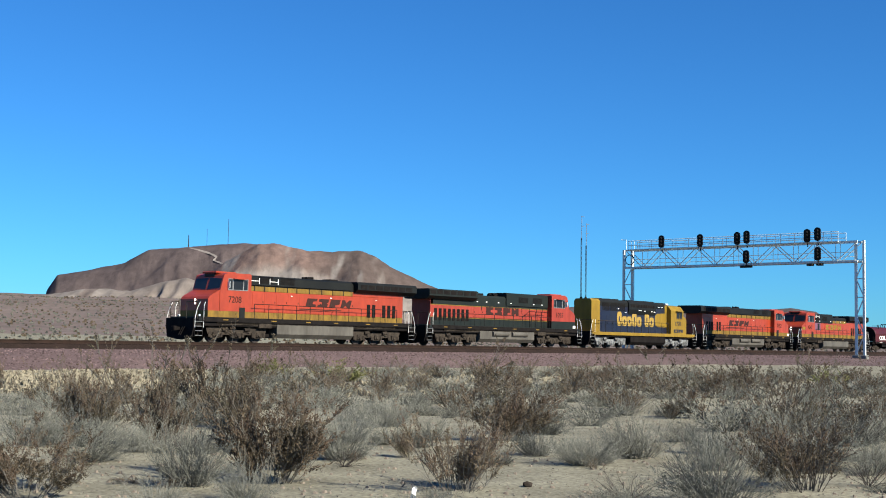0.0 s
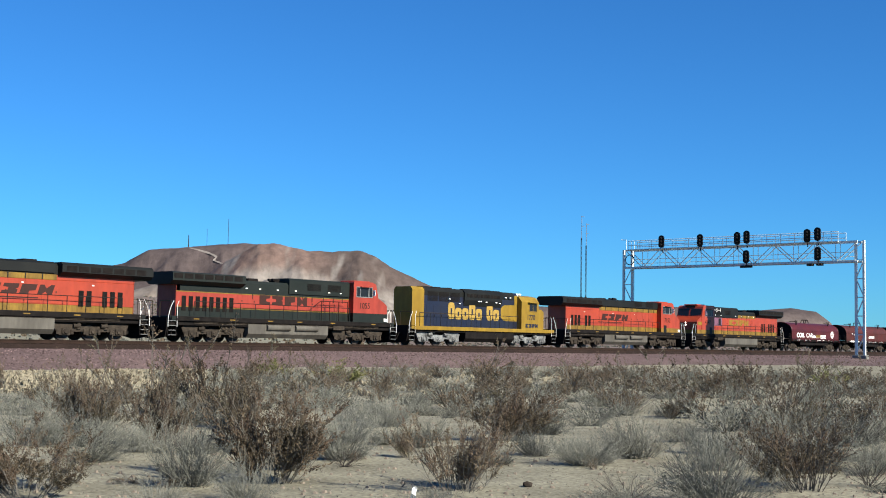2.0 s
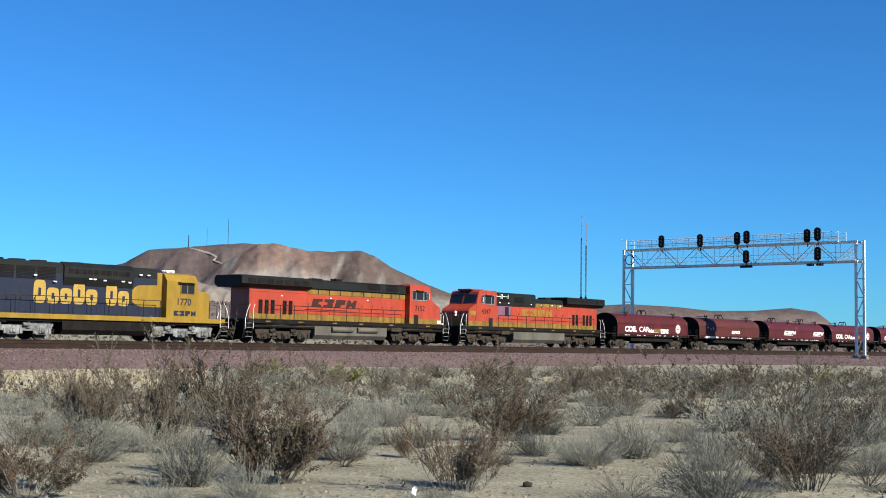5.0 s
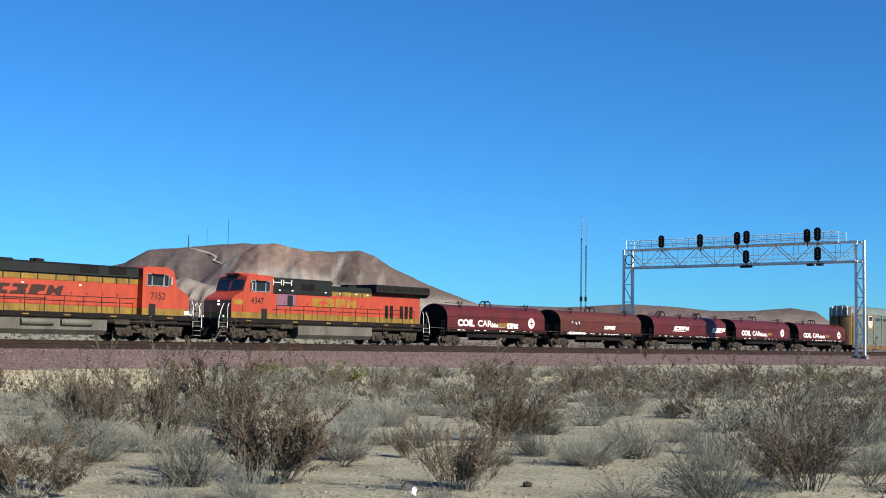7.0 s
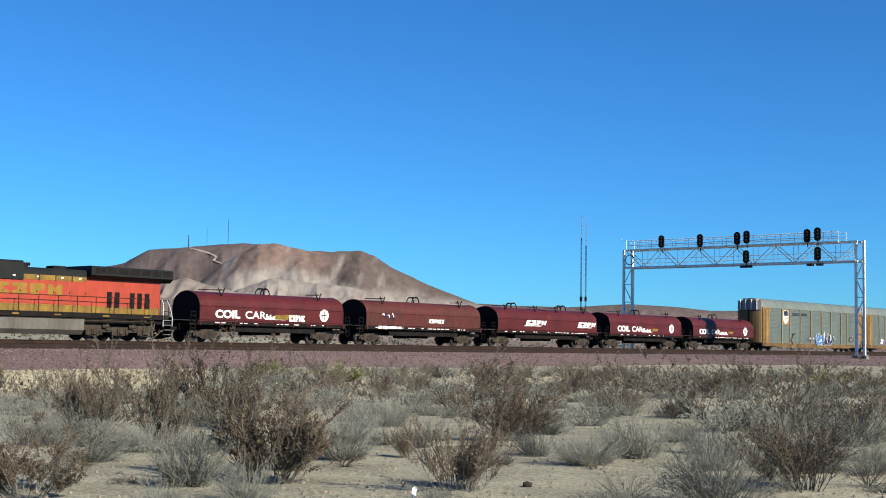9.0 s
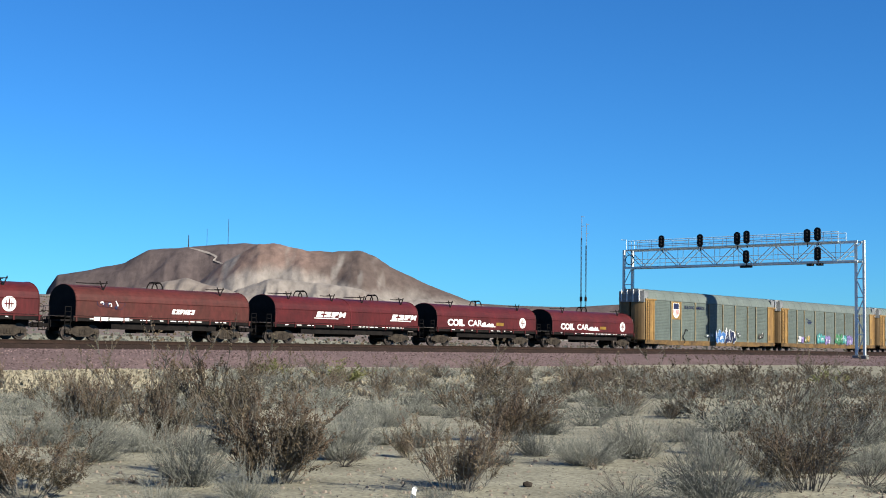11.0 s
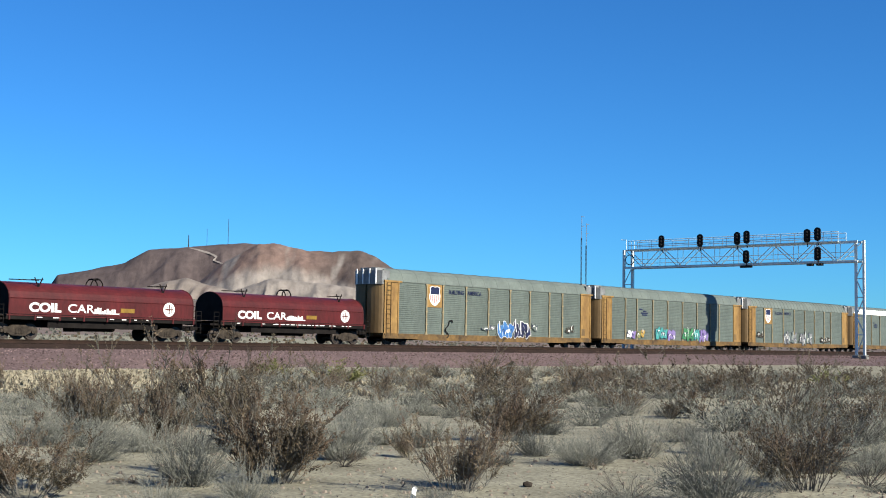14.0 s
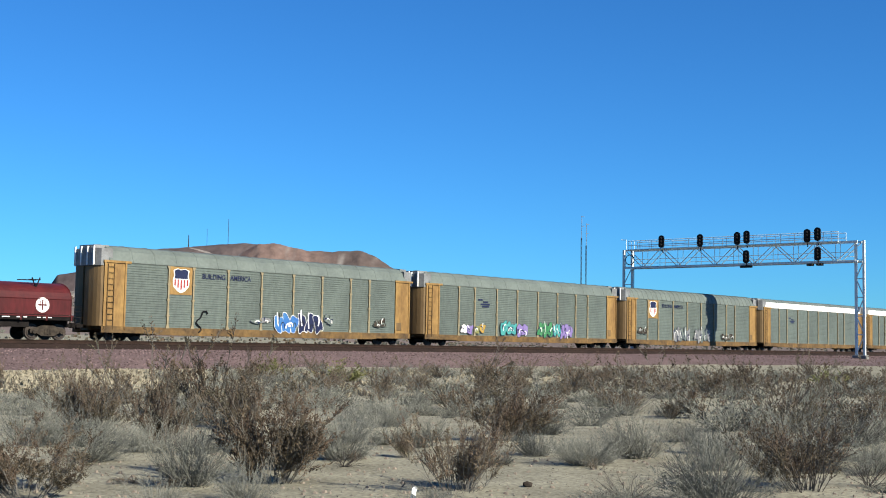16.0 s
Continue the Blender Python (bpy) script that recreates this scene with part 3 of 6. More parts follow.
def flat(car, name, pts, y, material, label="", parent=None):
    """A thin painted shape on the side at y, outline in x, z."""
    bm = bmesh.new()
    bm_prism(bm, pts, 'y', y - .006, y + .006)
    return part(name, bm, material, parent or car, label)


def box_part(car, name, x0, x1, y0, y1, z0, z1, material, bev=0.03, label="", parent=None):
    bm = bmesh.new()
    bm_box(bm, x0, x1, y0, y1, z0, z1, bev=bev)
    return part(name, bm, material, parent or car, label)


def words(car, text, x, y, z, size, material, name="lettering", width=1.0, label=""):
    cu = bpy.data.curves.new(name, 'FONT')
    cu.body, cu.size, cu.extrude, cu.align_x = text, size, .004, 'LEFT'
    cu.offset = .042 * size if text.startswith("COIL") else .010 * size
    cu.materials.append(material)
    tmp = bpy.data.objects.new(name, cu)
    me = bpy.data.meshes.new_from_object(tmp)
    bpy.data.objects.remove(tmp)
    ob = new(name, me)
    ob.parent = car
    ob.matrix_basis = pose(x, y, z, 90, 0, 0) @ Matrix.Diagonal((width, 1, 1, 1))
    return tagged(ob, label)


def emblem_bars(car, x0, x1, z0, z1, y, material, n, slant=0.0, label="", tall=()):
    """A company name drawn as plain blocks, n of them in a row."""
    w = (x1 - x0) / n
    for i in range(n):
        a, b = x0 + i * w + .06 * w, x0 + (i + 1) * w - .10 * w
        t, h = .26 * (b - a), (z1 - z0)
        m = (a + b) / 2
        shape = ([(a, 0), (a, h), (a + t, h), (m, .64 * h), (b - t, h), (b, h), (b, 0), (b - t, 0), (m, .34 * h), (a + t, 0)],
                 [(a, 0), (a, h), (b, h), (b, .70 * h), (m + .5 * t, .64 * h), (m + .5 * t, .36 * h), (b, .30 * h), (b, 0)],
                 [(a, 0), (a, .30 * h), (m - .5 * t, .36 * h), (m - .5 * t, .62 * h), (a, .68 * h), (a, h), (b, h), (b, .58 * h), (b - .6 * t, .5 * h), (b, .42 * h), (b, 0)],
                 [(a, 0), (a, h), (b, h), (b, .42 * h), (m + .4 * t, .34 * h), (m + .4 * t, 0)])[(i + 1) % 4]
        bm = bmesh.new()
        bm_prism(bm, [(p + slant * q, z0 + q) for p, q in shape], 'y', y - .005, y + .005)
        part("emblem_block", bm, material, car, label if i == 0 else "")


def rails(car, path, r=.022):
    bm = bmesh.new()
    for a, b in zip(path, path[1:]):
        bm_cyl(bm, a, b, r, r, 6)
    return bm


def steps(car, X, u, k):
    """Corner stair well: stringer, treads and two bright grab rails."""
    bm = bmesh.new()
    for i in range(4):
        z = .42 + i * .30
        bm_box(bm, X(u - .28), X(u + .28), k * 1.18, k * 1.50, z, z + .035)
    part("step", bm, SILVERP, car, "worn bright-edged steel step treads")
    bm = bmesh.new()
    for du in (-.32, .32):
        bm_box(bm, X(u + du - .02), X(u + du + .02), k * 1.05, k * 1.46, .36, 1.56)
    part("step_well", bm, IRON_AND_SHADE, car)
    for du in (-.34, .36):
        p = [(X(u + du), k * 1.50, .95), (X(u + du), k * 1.50, 1.55), (X(u + du + .16), k * 1.48, 2.15), (X(u + du + .42), k * 1.46, 2.62)] if du < 0 else [(X(u + du), k * 1.50, .95), (X(u + du), k * 1.50, 2.35), (X(u + du + .12), k * 1.48, 2.62)]
        part("grab_rail", rails(car, p, .017), WHITEP, car, "white painted grab rail")


STANCHION = None


def side_rail(car, X, us, k, material, top=2.62, base=1.58):
    global STANCHION
    if STANCHION is None:
        bm = bmesh.new()
        bm_cyl(bm, (0, 0, 0), (0, 0, 1.06), .024, .024, 6)
        bm_box(bm, -.05, .05, -.02, .02, -.06, .06)
        STANCHION = mesh_of("stanchion", bm, BLACKP)
    for u in us:
        ob = new("stanchion", STANCHION)
        ob.parent = car
        ob.matrix_basis = pose(X(u), k * 1.46, base)
    part("handrail", rails(car, [(X(us[0]), k * 1.46, top), (X(us[-1]), k * 1.46, top)], .024), material, car)


def loco_frame(car, X, L, deck, decktop, frame_mat, edge_mat, tank, tank_mat, truck_mat, trucks, slim_tank=True):
    """What all five have below the hood: frame, deck, pilots, couplers, tank, trucks, steps."""
    box_part(car, "underframe", X(.75), X(L - .75), -1.35, 1.35, 1.06, deck, IRON_AND_SHADE)
    # dark fill around the sill, in place of the shadow between trucks and tank
    box_part(car, "center_sill", X(1.6), X(L - 1.6), -.62, .62, .40, 1.06, IRON_AND_SHADE)
    box_part(car, "walkway_deck", X(1.0), X(L - 1.0), -1.50, 1.50, deck, decktop, frame_mat, .02)
    for k in (-1, 1):
        bm = bmesh.new()
        bm_box(bm, X(1.3), X(L - 1.3), k * 1.50, k * 1.515, deck - .03, decktop - .02)
        part("sill_stripe", bm, edge_mat, car)
    for u, d in ((.62, 1), (L - .62, -1)):
        bm = bmesh.new()
        bm_prism(bm, [(-1.45, .95), (-1.45, 1.55), (1.45, 1.55), (1.45, .95), (1.3, .32), (.25, .16), (-.25, .16), (-1.3, .32)], 'x', X(u), X(u + d * .14))
        part("pilot_plow", bm, IRON_AND_SHADE, car)
        coupler(car, X(u - d * .55), 1 if X(u + d) > X(u) else -1)
        for k in (-1, 1):
            bm = bmesh.new()
            for i in range(2):
                p0 = Vector((X(u), k * (.35 + .2 * i), 1.0))
                p1 = Vector((X(u - d * .35), k * (.38 + .2 * i), .45))
                bm_cyl(bm, p0, p1, .03, .03, 6)
            part("air_hose", bm, IRON_AND_SHADE, car)
    t0, t1, tz0, tz1 = tank
    bm = bmesh.new()
    bm_prism(bm, [(-1.42, tz1), (1.42, tz1), (1.42, tz0 + .28), (1.15, tz0), (-1.15, tz0), (-1.42, tz0 + .28)], 'x', X(t0), X(t1))
    part("fuel_tank", bm, tank_mat, car, "dust-streaked fuel tank")
    for c in trucks:
        truck3(car, X(c), truck_mat)
    for k in (-1, 1):
        steps(car, X, 1.05, k)
        steps(car, lambda u: X(L - u), 1.05, k)
        end = [(X(.95), k * 1.42, 2.62), (X(.85), k * .4, 2.62)]
        for e in (end, [(X(L - .95), k * 1.42, 2.62), (X(L - .85), k * .4, 2.62)]):
            bm = rails(car, e, .024)
            bm_cyl(bm, (e[1][0], e[1][1], 1.5), e[1], .024, .024, 6)
            bm_cyl(bm, (e[0][0], e[0][1], 1.5), e[0], .024, .024, 6)
            part("end_rail", bm, GRIME, car)


def ge_loco(name, label, s0, L, flip, style, number, emblem_mat, slant):
    """Wide-nosed road locomotive; u runs from the cab end."""
    car = thing(name, label, "locomotive", "road locomotives")
    MOVERS.append((car, s0))

    def X(u):
        return L - u if flip else u
    newer = style in ("swoosh",)
    side = RED_ORANGE if style == "green" else ORANGE
    top = GREENP if style == "green" else BLACKP
    loco_frame(car, X, L, 1.38, 1.66, BLACKP if style != "green" else GREENP, IRON_AND_SHADE, (7.8, 15.2, .34, 1.26), TANKGREY, GRIME, (4.5, 17.9))
    nose, cabr, hood_end, rad0 = 1.75, 5.35, 20.9, 15.5
    low = {"swoosh": 2.08, "serif": 2.06, "green": 2.30}[style]
    high = {"swoosh": 3.86, "serif": 3.80, "green": 3.30}[style]
    htop = 4.52 if newer else 4.22
    lowmat = DIRTY_YELLOW if style != "green" else GREENP
    # nose and cab, one shell in three bands of paint
    bm = bmesh.new()
    bm_prism(bm, [(X(nose), low), (X(nose), 2.84), (X(nose + .10), 3.00), (X(nose + .35), 3.16), (X(nose + .95), 3.46), (X(nose + .95), low)], 'y', -1.45, 1.45)
    n = part("nose", bm, side, car)
    bm = bmesh.new()
    bm_prism(bm, [(X(nose + .95), low), (X(nose + .95), 3.40), (X(nose + 1.25), 4.42), (X(nose + 1.30), 4.50), (X(nose + 1.62), 4.62), (X(cabr - .1), 4.62), (X(cabr), 4.55), (X(cabr), low)], 'y', -1.48, 1.48)
    cab = part("cab", bm, side, car)
    bm = bmesh.new()
    bm_prism(bm, [(X(nose), 1.62), (X(nose), low), (X(cabr), low), (X(cabr), 1.62)], 'y', -1.47, 1.47)
    part("lower_band", bm, lowmat, car)
    for k in (-1, 1):
        bm = bmesh.new()
        y0, y1 = k * .12, k * 1.36
        z0, z1 = 3.52, 4.30
        def front(z, off):
            return X(nose + .95 + .30 * (z - 3.40) / 1.02 - off)
        vs = [bm.verts.new((front(z, .015), y, z)) for y, z in ((y0, z0), (y1, z0 + .10), (y1, z1 - .06), (y0, z1))]
        ws = [bm.verts.new((front(z, -.03), y, z)) for y, z in ((y0, z0), (y1, z0 + .10), (y1, z1 - .06), (y0, z1))]
        bm.faces.new(vs)
        for i in range(4):
            bm.faces.new((vs[i], vs[(i + 1) % 4], ws[(i + 1) % 4], ws[i]))
        part("windshield", bm, WINDOW, cab, "dark windshield pane")
        for u0, u1 in ((3.42, 3.72), (3.82, 4.62), (4.70, 5.02)):
            w = box_part(car, "side_window", X(u0), X(u1), k * 1.47, k * 1.488, 3.52, 4.20, WINDOW, 0, "dark side window", parent=cab)
            bm = bmesh.new()
            for a, b, c, d in ((u0 - .05, u1 + .05, 4.20, 4.25), (u0 - .05, u1 + .05, 3.47, 3.52), (u0 - .05, u0, 3.52, 4.20), (u1, u1 + .05, 3.52, 4.20)):
                bm_box(bm, X(a), X(b), k * 1.475, k * 1.50, c, d)
            part("window_frame", bm, SILVERP, cab)
        box_part(car, "sunshade", X(3.75), X(4.72), k * 1.48, k * 1.72, 4.22, 4.26, side, 0, parent=cab)
        box_part(car, "mirror", X(3.30), X(3.34), k * 1.5, k * 1.72, 3.6, 4.05, GALV, 0, parent=cab)
        # hand rail seam and door on the nose side
        box_part(car, "ditch_light", X(1.32), X(1.45), k * 1.02, k * 1.16, 1.68, 1.82, LAMP, .03, "round white ditch light")
    box_part(car, "number_board", X(nose + 1.28), X(nose + 1.20), -.55, .55, 4.38, 4.60, BLACKP, .02, parent=cab)
    for z in (2.74, 2.52):
        bm = bmesh.new()
        bm_cyl(bm, (X(nose - .04), -.12, z + .04), (X(nose + .1), -.12, z + .04), .065, .065, 12)
        part("headlight", bm, LAMP if flip else HEADLIGHT, n, "white headlight")
    box_part(car, "roof_unit", X(2.9), X(4.6), -.75, .75, 4.60, 4.74, side if style != "green" else RED_ORANGE, .04, "air conditioner box on the cab roof", parent=cab)
    # hood
    hw = .98
    def hood(u0, u1, z0, z1, m, nm, w=hw, bev=.02):
        return box_part(car, nm, X(u0), X(u1), -w, w, z0, z1, m, bev)
    hood(cabr, hood_end, 1.62, low, lowmat, "lower_hood")
    hood(cabr, hood_end, low, 3.52 if style == "swoosh" else high, side, "hood_side", hw + .003)
    if style == "swoosh":
        hood(cabr, rad0, 3.52, high, DIRTY_YELLOW, "upper_stripe", hw + .002)
        hood(rad0, hood_end, 3.52, high, side, "hood_side", hw + .001)
    else:
        for k in (-1, 1):
            box_part(car, "pin_stripe", X(cabr), X(rad0 if style == "serif" else hood_end), k * (hw + .003), k * (hw + .012), high - (.30 if style == "serif" else .06), high, DIRTY_YELLOW, 0)
            box_part(car, "pin_stripe", X(cabr), X(hood_end), k * (hw + .003), k * (hw + .010), low - .05, low + .02, DIRTY_YELLOW, 0)
    bm = bmesh.new()
    bm_prism(bm, [(-hw, high), (-hw, htop - .18), (-hw + .16, htop), (hw - .16, htop), (hw, htop - .18), (hw, high)], 'x', X(cabr), X(hood_end - .3))
    part("hood_roof", bm, top, car)
    # raised dynamic brake section behind the cab
    r1 = 11.3 if not newer else 15.3
    bm = bmesh.new()
    w2 = 1.08
    bm_prism(bm, [(-w2, htop - .75), (-w2, htop + .22), (-w2 + .14, htop + .34), (w2 - .14, htop + .34), (w2, htop + .22), (w2, htop - .75)], 'x', X(cabr + .05), X(r1)) if not newer else bm_prism(bm, [(-w2, high + .08), (-w2, htop - .04), (-w2 + .2, htop + .08), (w2 - .2, htop + .08), (w2, htop - .04), (w2, high + .08)], 'x', X(cabr + .05), X(r1))
    part("brake_housing", bm, top, car)
    for k in (-1, 1):
        for u in (6.3, 8.3):
            bm = bmesh.new()
            for i in range(9):
                bm_box(bm, X(u), X(u + 1.3), k * w2, k * (w2 + .02), htop - .45 + i * .055, htop - .42 + i * .055)
            part("grille", bm, IRON_AND_SHADE, car, "dark ventilation grille")
    # radiator cab with its overhanging wings
    bm = bmesh.new()
    wz = 3.88 if newer else 3.80
    bm_prism(bm, [(-1.12, wz - .10), (-1.46, wz + .14), (-1.46, 4.44), (-1.30, 4.60 if newer else 4.50), (1.30, 4.60 if newer else 4.50), (1.46, 4.44), (1.46, wz + .14), (1.12, wz - .10)], 'x', X(rad0 + .05), X(22.0 if newer else 21.55))
    part("radiator_housing", bm, top, car, "black overhanging radiator housing")
    for k in (-1, 1):
        for i in range(7):
            u = rad0 + .35 + i * .82
            box_part(car, "radiator_screen", X(u), X(u + .68), k * 1.455, k * 1.475, 4.08, 4.40, IRON_AND_SHADE, 0)
        # tall louvres low on the rear hood
        for i in range(8 if style == "green" else 6):
            if i == 2 and style != "green":
                continue
            u = 16.2 + i * .56 if style == "green" else 17.0 + i * .55
            bm = bmesh.new()
            bm_box(bm, X(u), X(u + .34), k * (hw + .002), k * (hw + .022), 2.02, 2.98)
            for j in range(8):
                bm_box(bm, X(u), X(u + .34), k * (hw + .02), k * (hw + .04), 2.06 + j * .115, 2.10 + j * .115)
            part("louvre", bm, IRON_AND_SHADE, car, "dark tall louvre panel")
        # hood doors: proud thin leaves with gaps
        for i in range(9):
            u = 5.9 + i * 1.08
            d = box_part(car, "hood_door", X(u), X(u + 1.02), k * (hw + .004), k * (hw + .016), low + .06, (3.46 if style == "swoosh" else high - .34 if style == "serif" else high - .1), side, .004)
            box_part(car, "latch", X(u + .9), X(u + .96), k * (hw + .016), k * (hw + .035), 2.75, 2.87, GRIME, 0, parent=d)
        side_rail(car, X, [5.7 + i * 1.28 for i in range(12)], k, BLACKP)
        # tall screens beside the cab door
        rp = [(X(5.9), k * 1.44, 1.65), (X(5.9), k * 1.44, 3.05), (X(8.6), k * 1.44, 3.05), (X(9.3), k * 1.44, 2.62)]
        if style == "green":
            bm = rails(car, rp, .028)
            for u in (6.8, 7.7, 8.5):
                bm_cyl(bm, (X(u), k * 1.44, 1.65), (X(u), k * 1.44, 3.05), .028, .028, 6)
            part("rail_screen", bm, IRON_AND_SHADE, car)
        # air reservoirs or boxes along the tank
        if style == "green" or flip:
            for u in (8.9, 11.5):
                bm = bmesh.new()
                bm_cyl(bm, (X(u), k * 1.42, 1.05), (X(u + 2.1), k * 1.42, 1.05), .21, .21, 14)
                part("air_reservoir", bm, TANKGREY, car)
        box_part(car, "battery_box", X(6.15), X(7.3), k * 1.1, k * 1.46, 1.0, 1.42, GRIME, .03)
        for u in (3.0, 7.2, 10.4, 13.1, 16.4, 19.4):
            box_part(car, "reflector", X(u), X(u + .45), k * 1.516, k * 1.522, 1.46, 1.53, DIRTY_YELLOW, 0)
        # words and numbers are on both sides
    y = -(hw + .022)
    xa, xb = sorted((X(10.7 if newer else 9.4), X(15.3 if newer else 14.0)))
    emblem_bars(car, xa, xb, 2.62, 3.22 if newer else 3.28, y, emblem_mat, 4, slant, "railway company name as dark blocks")
    if newer:
        box_part(car, "emblem", xa - .5, xb - 1.0, y - .004, y + .004, 2.40, 2.47, emblem_mat, 0)
    xn = min(X(3.4), X(4.75))
    words(car, number, xn, -1.49, 2.66, .60, LETTERDARK, "road_number", .95)
    # black slips paint the roof edge's shadow on the upper stripe; small pipes run along the sill
    for u in (6.0, 6.9, 7.9, 9.0, 9.9, 11.1, 12.3, 13.4, 14.5):
        box_part(car, "shadow_drip", X(u), X(u + .07), -(hw + .02), -(hw + .004), high - .34, high + .05, BLACKP, 0)
    for k in (-1, 1):
        bm = bmesh.new()
        for z, y0 in ((1.30, 1.40), (1.20, 1.36)):
            bm_cyl(bm, (X(2.6), k * y0, z), (X(hood_end - 1.2), k * y0, z), .035, .035, 6)
        part("air_pipe", bm, GRIME, car, "dusty air pipes under the walkway")
    # roof things
    bm = bmesh.new()
    bm_box(bm, X(11.6), X(12.0), -.3, .3, htop, htop + .16)
    bm_cyl(bm, (X(11.5), -.2, htop + .2), (X(12.15), -.2, htop + .2), .07, .10, 8)
    bm_cyl(bm, (X(11.5), .2, htop + .2), (X(12.15), .2, htop + .2), .07, .10, 8)
    part("air_horn", bm, IRON_AND_SHADE, car)
    box_part(car, "exhaust_stack", X(13.6), X(14.5), -.45, .45, htop - .05, htop + .20, IRON_AND_SHADE, .05)
    if style == "serif":
        box_part(car, "replacement_door", X(6.1), X(7.9), -(hw + .03), -(hw + .005), 2.55, 3.42, PURPLEP, .01, "faded purple replacement door panel")
        box_part(car, "vent", X(7.1), X(7.6), -(hw + .045), -(hw + .03), 2.60, 3.36, BLACKP, 0)
        box_part(car, "name_stripe", X(1.95), X(3.2), -1.462, -1.452, 2.55, 2.88, YELLOW, 0)
    if not flip:
        for u in (5.6, 7.3) if newer else (5.65, 6.6):
            bm = bmesh.new()
            for a in (0, .75):
                bm_box(bm, X(u + a), X(u + a + .05), -1.11, -1.085, 4.02, 4.42)
            bm_box(bm, X(u + .05), X(u + .75), -1.11, -1.085, 4.20, 4.24)
            part("grille_frame", bm, WHITEP, car, "white H-shaped grille frame")
    if style != "swoosh":
        for u in (6.2, 7.4, 10.6, 12.2, 13.8, 15.0):
            box_part(car, "marker_plate", X(u), X(u + .17), -1.10 if u < 11 else -.995, -1.08 if u < 11 else -.975, 3.65, 3.72, WHITEP, 0, "small bright plate on the dark upper hood")
    else:
        for u in (9.4, 13.2, 17.9):
            box_part(car, "marker_plate", X(u), X(u + .16), -1.0, -.98, 3.28, 3.34, WHITEP, 0, "small bright plate on the hood")
    if style != "green":
        box_part(car, "toolbox", X(4.35), X(4.85), -1.50, -1.47, 1.62, 2.35, BLACKP, .01)
    if flip:
        box_part(car, "marker_plate", X(1.72), X(2.12), -1.495, -1.475, 1.72, 1.96, WHITEP, .01, "small white square plate low on the nose")
    box_part(car, "hood_rear_wall", X(hood_end), X(hood_end + .03), -hw, hw, 1.62, 3.8, side, 0)
    return car


